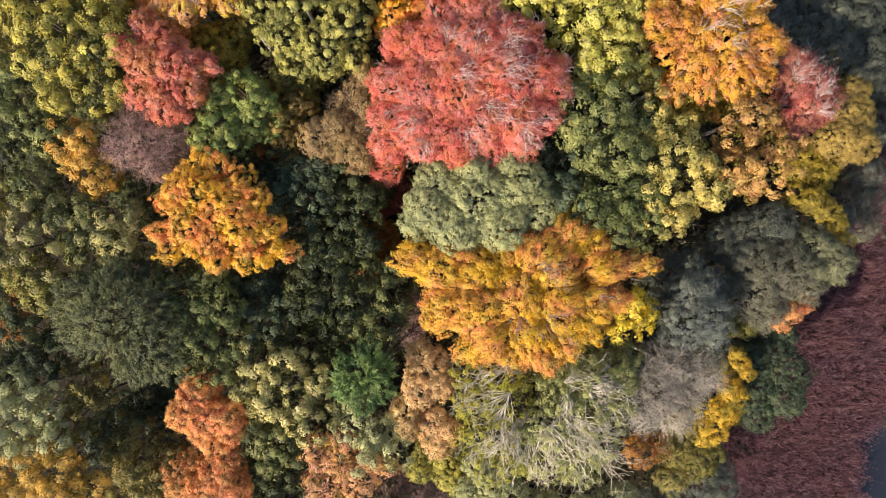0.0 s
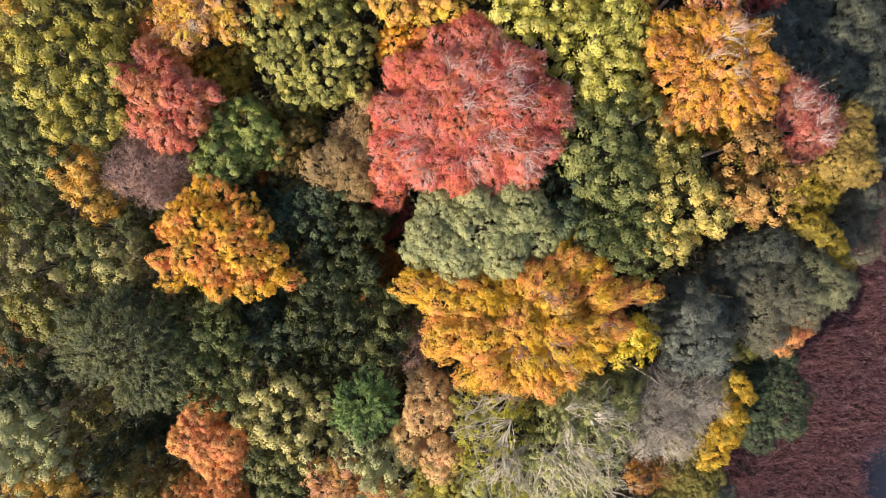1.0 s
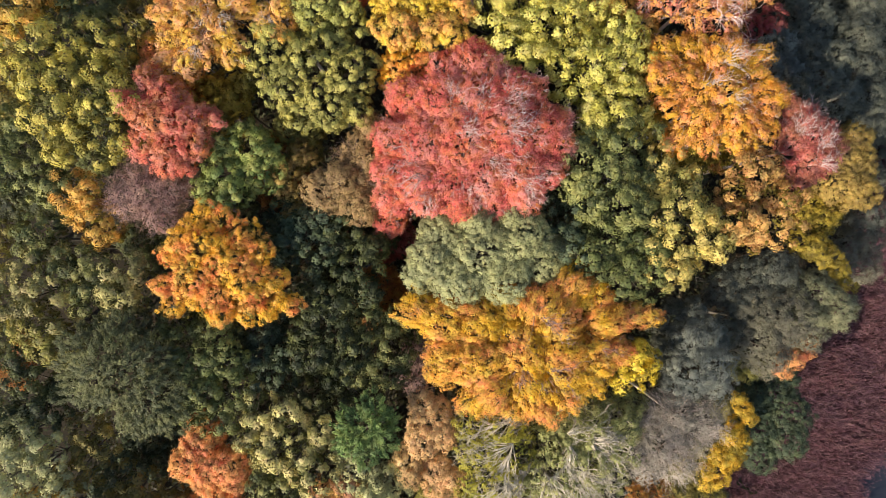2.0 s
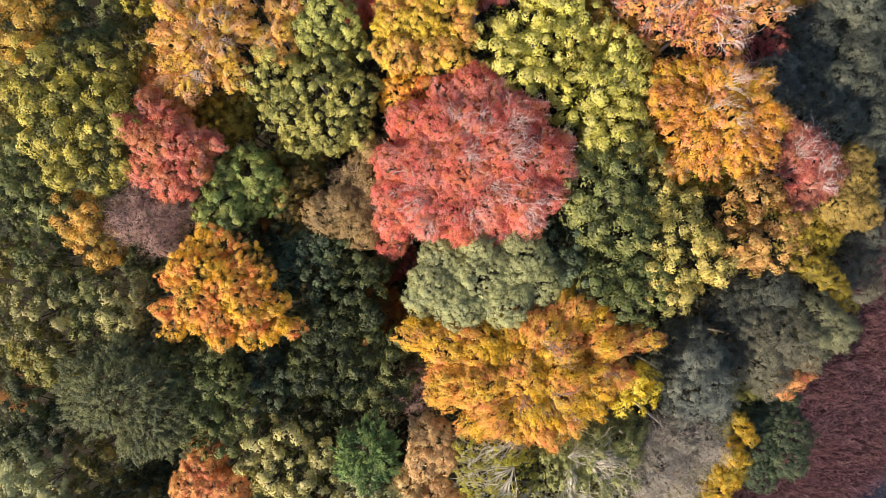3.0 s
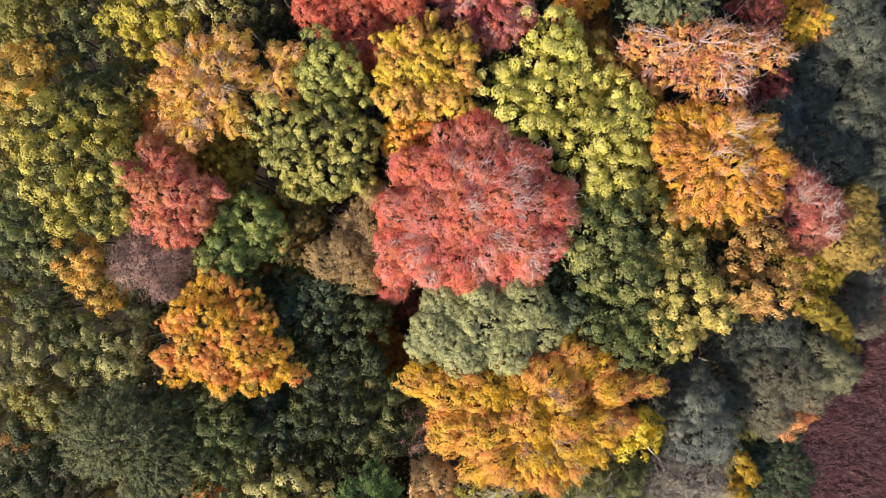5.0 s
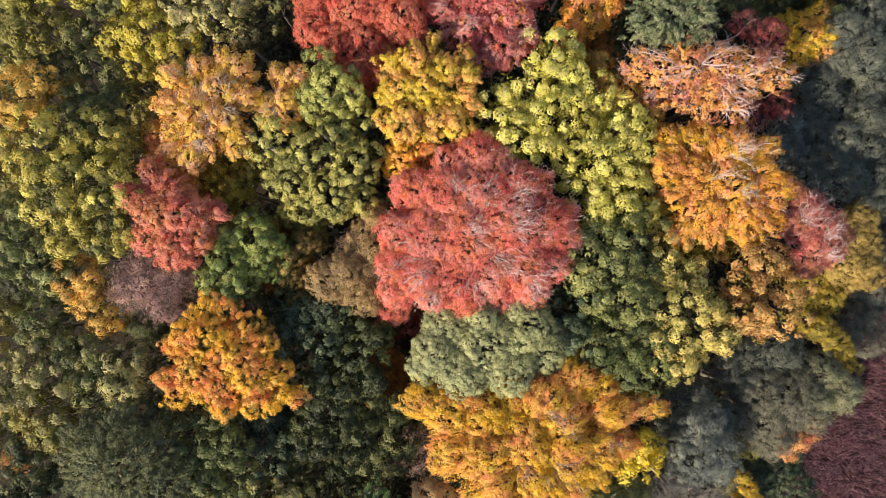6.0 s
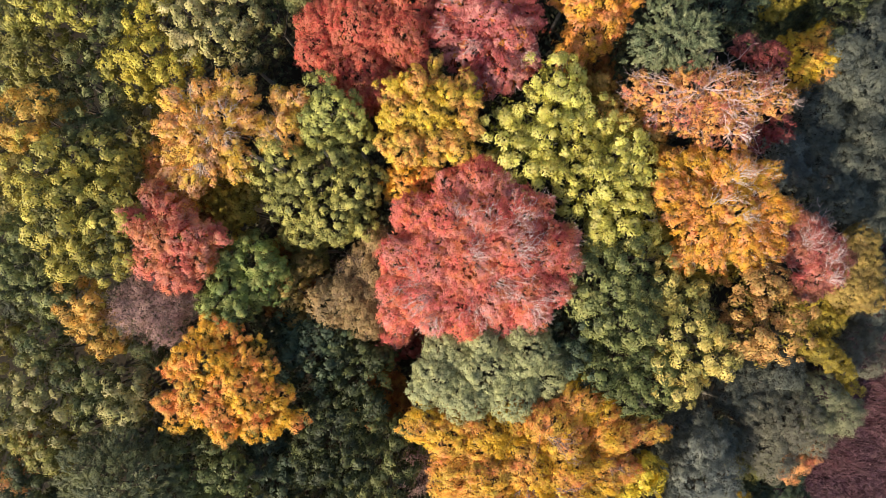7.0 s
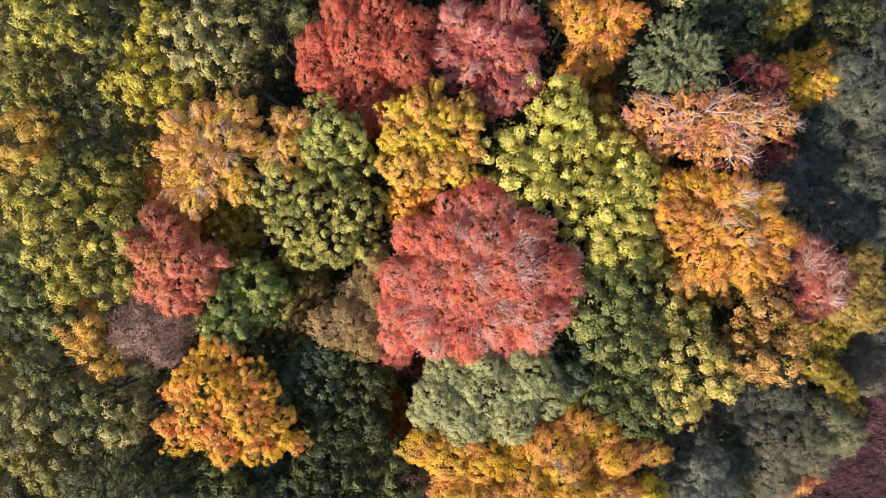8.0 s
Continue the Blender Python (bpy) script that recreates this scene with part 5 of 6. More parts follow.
tree("oak_tree", "dark green oak at the foot of the clearing", "tree", -13.14, -17.65, 15.5, DEEP, "broad",
     [(0.22, 0.05, 1.58, -0.00), (-1.52, 0.86, 1.23, -0.30), (1.88, 0.20, 1.24, -0.36), (-0.63, -1.01, 1.32, -0.14)], BARK_GREY, group="oak trees of the wood")
tree("birch_tree", "small mauve bare birch beside the golden beech", "tree", -2.14, -4.93, 15.5, MAUVE, "haze",
     [(0.07, 0.32, 1.23, -0.01), (-0.36, -1.18, 1.14, -0.20), (0.49, 1.37, 0.88, -0.28)], BARK_MAUVE, group="birch trees of the wood")
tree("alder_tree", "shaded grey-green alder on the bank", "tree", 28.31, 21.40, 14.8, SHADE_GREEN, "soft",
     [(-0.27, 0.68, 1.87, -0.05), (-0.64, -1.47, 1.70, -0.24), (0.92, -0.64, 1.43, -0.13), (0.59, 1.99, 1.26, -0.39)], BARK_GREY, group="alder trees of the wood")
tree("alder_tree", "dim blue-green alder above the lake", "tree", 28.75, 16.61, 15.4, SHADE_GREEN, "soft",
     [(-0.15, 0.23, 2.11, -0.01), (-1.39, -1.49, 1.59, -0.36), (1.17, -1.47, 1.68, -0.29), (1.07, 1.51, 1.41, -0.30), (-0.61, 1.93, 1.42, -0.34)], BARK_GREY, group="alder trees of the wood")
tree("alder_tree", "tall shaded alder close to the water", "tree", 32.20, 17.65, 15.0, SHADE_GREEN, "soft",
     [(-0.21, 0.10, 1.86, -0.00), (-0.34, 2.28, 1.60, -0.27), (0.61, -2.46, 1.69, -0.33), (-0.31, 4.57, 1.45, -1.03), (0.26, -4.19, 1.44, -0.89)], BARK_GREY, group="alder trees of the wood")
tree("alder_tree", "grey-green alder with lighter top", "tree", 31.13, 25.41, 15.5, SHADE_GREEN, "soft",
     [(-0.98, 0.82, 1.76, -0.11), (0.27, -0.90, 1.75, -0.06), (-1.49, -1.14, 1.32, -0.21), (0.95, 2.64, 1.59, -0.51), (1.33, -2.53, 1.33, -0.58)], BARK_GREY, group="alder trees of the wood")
tree("willow_tree", "low grey-green willow at the reed edge", "tree", 34.44, 3.20, 10.5, WILLOW, "soft",
     [(-0.40, 0.43, 1.85, -0.03), (0.78, -0.98, 1.66, -0.14), (-1.40, -0.74, 1.37, -0.22), (0.99, 1.39, 1.37, -0.26)], BARK_GREY, group="willow trees of the wood")
tree("willow_tree", "shaded grey willow near the reeds", "tree", 35.28, 9.70, 11.5, SHADE_GREEN, "soft",
     [(-0.25, -3.40, 1.54, -0.61), (0.29, 3.84, 1.45, -0.78)], BARK_GREY, group="willow trees of the wood")
tree("maple_tree", "golden yellow maple at the wood's edge", "tree", 27.73, 26.17, 14.5, GOLD, "fine",
     [(-0.08, 0.49, 1.52, -0.03), (0.58, -1.02, 1.35, -0.14), (-0.89, -1.45, 1.17, -0.31), (0.83, 1.83, 0.99, -0.39), (-1.41, 1.12, 0.90, -0.33), (1.05, -0.01, 0.81, -0.15)], BARK_BROWN, group="maple trees of the wood")
tree("pine_tree", "dark green pine beside a half-bare cherry", "tree", 14.83, 25.52, 21.2, PINE_GREY, "conifer",
     [(-0.16, 0.17, 1.68, -0.01), (-1.63, -0.30, 1.16, -0.35), (1.32, 0.36, 1.23, -0.23), (-0.52, 1.50, 1.23, -0.31), (0.86, -1.07, 1.15, -0.23), (1.68, -0.69, 0.85, -0.42), (-1.28, -1.37, 0.85, -0.43)], BARK_BROWN, group="pine trees of the wood")
tree("cherry_tree", "half-bare cherry with pale boughs and red and orange leaves", "tree", 17.07, 21.18, 21.0, CHERRY, "twig",
     [(-4.16, 1.00, 1.13, -0.80), (-2.76, 0.57, 1.27, -0.50), (-1.11, 0.84, 1.55, 0.00), (-3.02, -0.68, 1.06, -0.80), (-1.30, -0.93, 1.34, -0.40), (0.87, 0.93, 1.49, -0.30), (0.60, -0.71, 1.35, -0.50), (2.93, 0.66, 1.28, -0.70), (2.62, -0.82, 1.13, -0.80), (4.84, 0.20, 0.99, -1.10), (1.97, -2.11, 0.99, -1.00), (0.09, -1.94, 0.99, -1.00), (-4.93, 0.54, 0.69, -1.30), (4.51, 1.55, 0.76, -1.20)], BARK_ROSY, thin=1.15, group="cherry trees of the wood", fans=[(-0.79, 0.63, 4.79, 10), (-0.42, 1.00, 4.06, 40), (0.68, 1.56, 3.69, 35), (-1.15, 0.45, 3.69, -160), (-2.62, 0.80, 2.77, -200), (1.05, 0.10, 3.32, -10), (0.69, -0.46, 3.69, -25), (1.80, -2.10, 3.32, -20), (-3.35, -0.67, 2.03, -120)])
tree("rowan_tree", "dark red rowan among bare boughs", "tree", 21.84, 22.56, 19.0, DARK_RED, "fine",
     [(0.40, 2.16, 1.14, -0.38), (-0.99, 3.25, 0.99, -0.84), (-0.54, -3.29, 1.07, -0.85), (1.30, -2.72, 0.90, -0.68)], BARK_BROWN, thin=0.7, group="rowan trees of the wood")
tree("beech_tree", "amber-orange beech in half shade", "tree", 9.77, 27.97, 18.9, ORANGE, "beech",
     [(-0.52, 0.63, 1.70, -0.05), (1.29, 1.09, 1.63, -0.22), (-0.30, -1.52, 1.55, -0.19), (-1.67, 1.68, 1.31, -0.44), (1.01, -0.81, 1.22, -0.13), (-1.21, -2.62, 1.15, -0.72), (2.67, 1.09, 0.82, -0.65)], BARK_BROWN, group="beech trees of the wood")
tree("beech_tree", "brown-orange beech sapling in a dark gap", "tree", 10.61, 24.64, 15.5, RUST, "fine",
     [(0.27, 0.51, 1.32, -0.05), (-1.00, -0.13, 1.14, -0.15), (0.90, -0.76, 0.97, -0.20)], BARK_BROWN, group="beech trees of the wood")
tree("beech_tree", "dusky wine-red beech with pink sunlit boughs", "tree", 2.53, 26.12, 20.3, WINE, "beech",
     [(-0.06, 0.83, 2.04, -0.05), (-2.36, 2.12, 1.67, -0.69), (1.46, -0.35, 1.65, -0.16), (-1.20, -1.29, 1.77, -0.22), (1.10, 2.44, 1.58, -0.50), (2.24, 1.24, 1.35, -0.47), (0.75, -2.56, 1.58, -0.52), (-0.78, -3.32, 1.12, -0.86), (-3.12, 0.08, 1.11, -0.70), (2.26, -1.83, 1.11, -0.60)], BARK_ROSY, group="beech trees of the wood")
tree("beech_tree", "dense copper-red beech with a smooth rounded crown", "tree", -6.10, 25.78, 20.6, COPPER, "fine",
     [(-0.24, 0.72, 2.64, -0.03), (-2.92, 0.71, 1.77, -0.54), (-3.29, -0.82, 1.50, -0.69), (2.45, -0.04, 1.96, -0.36), (-0.20, -2.00, 2.03, -0.23), (1.27, 2.68, 1.89, -0.52), (-1.42, 3.05, 1.66, -0.66), (3.20, 1.93, 1.35, -0.84), (1.31, -3.44, 1.51, -0.84), (-1.70, -2.05, 1.41, -0.42), (3.61, -1.91, 1.04, -1.01), (-0.24, -4.57, 1.00, -1.30)], BARK_BROWN, group="beech trees of the wood")
tree("oak_tree", "pale olive oak beside the copper beech", "tree", -16.19, 26.57, 20.5, OAK_PALE, "broad",
     [(-1.68, 0.30, 1.41, -0.27), (-1.87, -1.03, 1.18, -0.41), (0.45, -1.04, 1.56, -0.11), (1.48, -2.08, 1.19, -0.63), (0.04, 1.43, 1.41, -0.19), (1.92, -0.23, 1.33, -0.34), (-0.81, 2.46, 1.11, -0.57), (1.13, 2.06, 1.10, -0.49), (-1.49, -2.15, 0.87, -0.62)], BARK_GREY, group="oak trees of the wood")
tree("maple_tree", "yellow-leaved maple among green oaks", "tree", -20.84, 24.39, 20.2, OLIVE_GOLD, "broad",
     [(-1.28, -0.53, 1.50, -0.14), (0.49, 0.02, 1.49, -0.01), (1.56, -1.45, 1.26, -0.32), (-0.50, -1.86, 1.26, -0.26), (0.14, 2.40, 1.27, -0.41), (0.10, 3.92, 1.04, -1.00), (2.37, -0.71, 0.87, -0.42), (-2.25, -1.29, 0.95, -0.48)], BARK_GREY, group="maple trees of the wood")
tree("oak_tree", "yellow-green oak beside the yellow maple", "tree", -27.10, 27.96, 20.4, LEAF_YELLOW, "broad",
     [(0.39, 0.31, 1.41, -0.02), (1.58, -0.54, 1.34, -0.30), (-1.16, 0.52, 1.25, -0.17), (0.15, -1.08, 0.94, -0.09), (-2.52, -0.13, 1.19, -0.54), (1.84, 0.74, 0.95, -0.38)], BARK_GREY, group="oak trees of the wood")
tree("oak_tree", "green oak with small clumps", "tree", -24.21, 26.64, 19.4, GREEN, "broad",
     [(0.61, -0.11, 1.28, -0.02), (1.22, 1.54, 1.21, -0.33), (-0.42, -1.63, 1.13, -0.24), (-1.84, -2.29, 1.06, -0.72), (-0.17, 2.32, 1.05, -0.45)], BARK_GREY, group="oak trees of the wood")
tree("oak_tree", "brown-olive oak in half shade", "tree", -29.73, 25.28, 18.8, OLIVE, "broad",
     [(-0.36, 0.27, 1.54, -0.03), (1.02, -0.90, 1.30, -0.17), (-0.83, -1.66, 1.23, -0.34), (1.91, 0.73, 1.07, -0.42), (-1.35, 1.93, 1.15, -0.49)], BARK_GREY, group="oak trees of the wood")
tree("oak_tree", "peach-tinted oak at a dark gap", "tree", -27.94, 19.86, 20.8, OAK_AMBER, "broad",
     [(0.44, 0.76, 1.32, -0.09), (-0.86, 0.00, 1.32, -0.09), (0.15, -0.76, 1.16, -0.06), (1.79, 0.82, 1.02, -0.49), (-1.50, -1.29, 0.94, -0.43)], BARK_BROWN, group="oak trees of the wood")
tree("oak_tree", "olive-green oak beside the peach-tinted oak", "tree", -24.49, 19.71, 20.0, GREEN, "broad",
     [(-0.17, 1.11, 1.42, -0.14), (-0.88, -0.44, 1.34, -0.11), (1.24, 0.14, 1.19, -0.16), (0.45, -1.38, 1.19, -0.23), (-1.75, -1.37, 0.96, -0.52), (1.28, 1.72, 0.96, -0.51)], BARK_GREY, group="oak trees of the wood")
tree("hazel_bush", "dark olive hazel in a gap", "shrub", -22.95, 19.04, 16.5, OLIVE, "broad",
     [(-0.10, 2.35, 1.47, -0.31), (0.31, -0.21, 1.37, -0.00), (-0.42, -2.25, 1.29, -0.30), (0.59, 3.67, 1.13, -0.77), (-0.32, -4.30, 1.14, -1.08)], BARK_BROWN, group="hazel bushes of the wood")
tree("oak_tree", "shaded olive oak at the wood's edge", "tree", -31.59, 16.35, 17.5, OLIVE, "broad",
     [(0.15, 0.66, 1.34, -0.05), (-0.22, -1.76, 1.35, -0.31), (0.15, 2.32, 0.93, -0.53)], BARK_GREY, group="oak trees of the wood")
tree("oak_tree", "green oak flecked with red leaves", "tree", -12.59, 27.33, 19.2, GREEN, "broad",
     [(0.32, 0.14, 1.37, -0.01), (1.43, 1.40, 1.21, -0.29), (-0.45, -1.42, 1.13, -0.16), (-0.51, 1.76, 1.21, -0.24), (-1.43, -3.18, 0.99, -0.94)], BARK_GREY, group="oak trees of the wood")
tree("oak_tree", "dark green oak beyond the pine", "tree", 20.11, 29.48, 17.5, TEAL, "broad",
     [(-0.40, -0.33, 1.51, -0.02), (1.30, 0.57, 1.51, -0.18), (-1.91, 0.79, 1.27, -0.43), (0.84, -1.52, 1.10, -0.29)], BARK_GREY, group="oak trees of the wood")
tree("hazel_bush", "yellow hazel in a gap near the far bank", "shrub", 25.18, 30.60, 15.0, MUSTARD, "fine",
     [(-0.08, 0.14, 1.33, -0.00), (-0.92, -0.71, 1.07, -0.18), (1.23, 0.59, 0.98, -0.24)], BARK_BROWN, group="hazel bushes of the wood")
tree("oak_tree", "olive-yellow oak near the far bank", "tree", 29.93, 30.10, 15.0, DEEP, "broad",
     [(-0.49, 0.27, 1.42, -0.03), (1.36, 1.00, 1.34, -0.26), (-1.27, -0.98, 1.16, -0.28), (0.27, -1.07, 0.98, -0.12)], BARK_GREY, group="oak trees of the wood")
tree("yew_tree", "dark green yew in a shaded gap", "tree", 12.66, 26.47, 16.0, DEEP, "conifer",
     [(-0.24, -0.19, 1.39, -0.01), (0.67, 2.01, 1.14, -0.41), (-0.37, -2.02, 1.05, -0.42)], BARK_BROWN, group="yew trees of the wood")
tree("hazel_bush", "brown-orange hazel beside the green oak", "shrub", -12.45, 8.71, 18.0, RUST, "fine",
     [(0.06, 0.12, 1.33, -0.00), (0.24, -1.57, 1.07, -0.29), (-0.40, 1.65, 0.98, -0.32)], BARK_BROWN, group="hazel bushes of the wood")
tree("oak_tree", "small dull green oak in a gap", "tree", -12.19, 4.92, 18.3, DEEP, "broad",
     [(-0.44, 0.11, 1.46, -0.02), (0.38, 1.36, 1.12, -0.23), (0.37, -1.54, 1.12, -0.30)], BARK_GREY, group="oak trees of the wood")
# edge trees, partly or wholly out of view, added to shade the gaps
tree("oak_tree", "added edge oak, green with dull yellow flecks", "tree", -34.53, 16.05, 15.0, GREEN, "broad",
     [(-0.02, 0.85, 1.99, -0.06), (0.97, 2.20, 1.52, -0.45), (0.75, -1.36, 1.51, -0.16), (-1.22, -1.69, 1.78, -0.33)], BARK_GREY, thin=0.7, group="oak trees of the wood")
tree("oak_tree", "added edge oak, dull green, reaching over its neighbours", "tree", -34.71, 10.37, 15.0, DEEP, "broad",
     [(-0.06, 0.92, 2.00, -0.07), (1.07, 1.77, 1.34, -0.37), (0.91, -1.27, 1.51, -0.20), (-1.18, -1.23, 1.78, -0.25)], BARK_GREY, thin=0.7, group="oak trees of the wood")
tree("oak_tree", "added edge oak, olive, at a shaded gap", "tree", -35.18, 4.44, 15.0, OLIVE, "broad",
     [(0.36, 1.23, 2.00, -0.14), (1.70, 0.33, 1.24, -0.19), (-1.01, -1.36, 2.00, -0.23)], BARK_GREY, thin=0.7, group="oak trees of the wood")
tree("oak_tree", "added edge oak, mottled green with ragged crown", "tree", -35.27, -3.44, 15.0, GREEN, "broad",
     [(-0.14, 1.75, 2.22, -0.22), (1.34, 0.05, 1.51, -0.07), (-0.59, -2.17, 2.01, -0.35)], BARK_GREY, thin=0.7, group="oak trees of the wood")
tree("oak_tree", "added edge oak, grey-green with dense clumps", "tree", -35.40, -12.14, 15.0, GREY_GREEN, "broad",
     [(-0.11, 2.59, 2.14, -0.40), (-0.28, -0.80, 2.13, -0.06), (0.75, -3.53, 1.53, -0.75)], BARK_GREY, thin=0.7, group="oak trees of the wood")
tree("oak_tree", "added edge oak, golden, beside the amber one", "tree", -31.04, -20.97, 15.0, OAK_GOLD, "broad",
     [(-1.72, -0.27, 2.22, -0.15), (1.84, -0.21, 2.00, -0.14), (4.47, -0.09, 1.63, -1.06), (-4.11, 0.91, 1.62, -0.78)], BARK_BROWN, thin=0.7, group="oak trees of the wood")
tree("oak_tree", "added edge oak, dark olive, behind the orange hornbeam", "tree", -22.40, -20.68, 15.0, OLIVE, "broad",
     [(-0.68, -0.24, 1.99, -0.04), (2.26, -0.11, 1.70, -0.41), (-2.43, 0.82, 1.25, -0.50)], BARK_GREY, thin=0.7, group="oak trees of the wood")
tree("oak_tree", "added edge oak, dark green, under the peach cherry", "tree", -12.79, -20.95, 15.0, DEEP, "broad",
     [(-0.32, -0.14, 1.86, -0.01), (2.21, 0.19, 1.61, -0.40), (-2.55, -0.01, 1.34, -0.50)], BARK_GREY, thin=0.7, group="oak trees of the wood")
tree("oak_tree", "added edge oak, shaded green, behind the peach cherry", "tree", -5.94, -20.81, 15.0, GREEN, "broad",
     [(-0.26, -0.06, 1.86, -0.01), (2.30, 0.04, 1.61, -0.41), (-2.46, 0.06, 1.43, -0.46)], BARK_GREY, thin=0.7, group="oak trees of the wood")
tree("willow_tree", "added edge willow, soft grey, behind the bleached boughs", "tree", 9.14, -21.03, 15.0, GREY_GREEN, "fine",
     [(-1.51, -0.17, 2.13, -0.10), (-4.49, -0.66, 1.63, -0.97), (1.93, 0.09, 1.78, -0.19), (4.76, 0.84, 1.63, -1.06)], BARK_GREY, thin=0.7, group="willow trees of the wood")
tree("alder_tree", "added edge alder, dim, at the shore beyond the aspens", "tree", 19.51, -23.05, 9.5, SHADE_GREEN, "soft",
     [(-0.39, -0.33, 1.99, -0.02), (2.63, -0.21, 1.80, -0.40), (-2.72, 0.77, 1.60, -0.50)], BARK_GREY, thin=0.7, group="alder trees of the wood")
tree("oak_tree", "green oak above the peach-tinted one", "tree", -33.77, 26.29, 17.5, GREEN, "broad",
     [(0.04, 1.81, 1.77, -0.27), (0.25, -1.87, 1.77, -0.32), (-0.32, 0.07, 1.67, -0.02)], BARK_GREY, thin=0.7, group="oak trees of the wood")
tree("oak_tree", "golden-tinted oak reaching over its neighbour", "tree", -33.61, 19.07, 17.5, OAK_AMBER, "broad",
     [(0.09, 1.22, 1.68, -0.17), (-0.09, -1.22, 1.68, -0.17)], BARK_BROWN, thin=0.7, group="oak trees of the wood")
tree("oak_tree", "yellow-green oak with dense clumps", "tree", -30.30, 32.28, 17.5, LEAF_YELLOW, "broad",
     [(-0.06, -0.14, 1.88, -0.00), (2.87, 0.13, 1.78, -0.61), (-2.82, 0.03, 1.78, -0.49)], BARK_GREY, thin=0.7, group="oak trees of the wood")
tree("oak_tree", "green oak behind the yellow maple", "tree", -23.25, 32.25, 17.5, GREEN, "broad",
     [(-0.16, -0.50, 1.76, -0.02), (2.12, -0.53, 1.69, -0.42), (-1.55, 0.85, 1.89, -0.24)], BARK_GREY, thin=0.7, group="oak trees of the wood")
tree("oak_tree", "pale olive oak behind its twin", "tree", -16.64, 32.36, 17.5, OAK_PALE, "broad",
     [(-0.26, -0.16, 1.76, -0.01), (2.07, -0.18, 1.77, -0.37), (-2.00, 0.37, 1.69, -0.33)], BARK_GREY, thin=0.7, group="oak trees of the wood")
tree("oak_tree", "dark green oak behind the copper beech", "tree", -10.93, 32.32, 17.5, DEEP, "broad",
     [(-0.28, -0.07, 1.76, -0.01), (-1.09, -1.29, 1.26, -0.31), (0.92, 0.81, 1.68, -0.16)], BARK_GREY, thin=0.7, group="oak trees of the wood")
tree("oak_tree", "shaded green oak behind the orange beech", "tree", 9.81, 32.80, 17.0, GREEN, "broad",
     [(-2.93, 0.01, 1.71, -0.48), (-0.14, 0.22, 1.69, -0.01), (3.84, 0.22, 1.81, -0.79), (-3.37, -1.31, 1.03, -0.72)], BARK_GREY, thin=0.7, group="oak trees of the wood")
tree("oak_tree", "grey-green oak beyond the dark pine", "tree", 19.48, 32.13, 17.5, GREY_GREEN, "broad",
     [(-2.41, 0.11, 1.78, -0.44), (0.25, -0.09, 1.67, -0.01), (2.96, -0.05, 1.53, -0.60)], BARK_GREY, thin=0.7, group="oak trees of the wood")
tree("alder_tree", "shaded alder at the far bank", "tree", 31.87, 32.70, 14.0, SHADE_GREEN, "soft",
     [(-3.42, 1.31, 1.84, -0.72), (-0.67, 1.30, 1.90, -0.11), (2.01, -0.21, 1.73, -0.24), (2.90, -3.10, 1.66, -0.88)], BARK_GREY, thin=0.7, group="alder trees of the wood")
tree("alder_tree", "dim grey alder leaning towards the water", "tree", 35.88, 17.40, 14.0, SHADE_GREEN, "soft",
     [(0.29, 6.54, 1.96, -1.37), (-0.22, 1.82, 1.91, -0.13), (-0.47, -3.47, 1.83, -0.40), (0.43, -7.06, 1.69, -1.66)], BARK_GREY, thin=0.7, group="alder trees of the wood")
tree("elder_bush", "bare mauve elder in the shade of the maple", "shrub", -24.40, 4.64, 11.0, BROWN, "haze",
     [(0.16, 0.31, 1.64, -0.01), (-0.98, -0.40, 1.35, -0.10), (1.29, 1.49, 1.16, -0.35), (-0.29, -1.56, 1.16, -0.22)], BARK_MAUVE, group="elder bushes of the wood")
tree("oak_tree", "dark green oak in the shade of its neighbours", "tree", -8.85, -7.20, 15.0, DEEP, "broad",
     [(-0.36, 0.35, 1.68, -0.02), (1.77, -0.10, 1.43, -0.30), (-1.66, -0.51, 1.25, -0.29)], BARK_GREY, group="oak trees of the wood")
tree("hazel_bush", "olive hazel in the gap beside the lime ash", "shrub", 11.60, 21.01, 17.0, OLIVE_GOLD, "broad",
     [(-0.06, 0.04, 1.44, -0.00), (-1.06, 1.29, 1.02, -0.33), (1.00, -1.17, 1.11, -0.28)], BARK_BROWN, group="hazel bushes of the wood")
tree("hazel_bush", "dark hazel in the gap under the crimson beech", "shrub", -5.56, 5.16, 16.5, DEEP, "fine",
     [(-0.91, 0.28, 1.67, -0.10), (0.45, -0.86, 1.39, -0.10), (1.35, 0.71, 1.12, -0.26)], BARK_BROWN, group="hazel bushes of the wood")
# added dark bush that stands in for shade over bright ground
tree("holly_bush", "added dark holly that darkens the gap beside the maple", "shrub", -24.27, 3.96, 12.0, DEEP, "fine",
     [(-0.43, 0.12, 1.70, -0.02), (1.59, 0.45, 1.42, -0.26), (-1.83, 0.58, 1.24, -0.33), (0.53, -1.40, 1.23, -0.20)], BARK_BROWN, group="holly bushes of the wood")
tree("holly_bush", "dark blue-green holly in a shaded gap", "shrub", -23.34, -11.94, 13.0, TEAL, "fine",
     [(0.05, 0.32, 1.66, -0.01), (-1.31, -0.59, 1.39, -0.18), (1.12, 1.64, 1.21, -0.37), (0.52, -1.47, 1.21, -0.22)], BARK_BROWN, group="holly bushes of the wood")
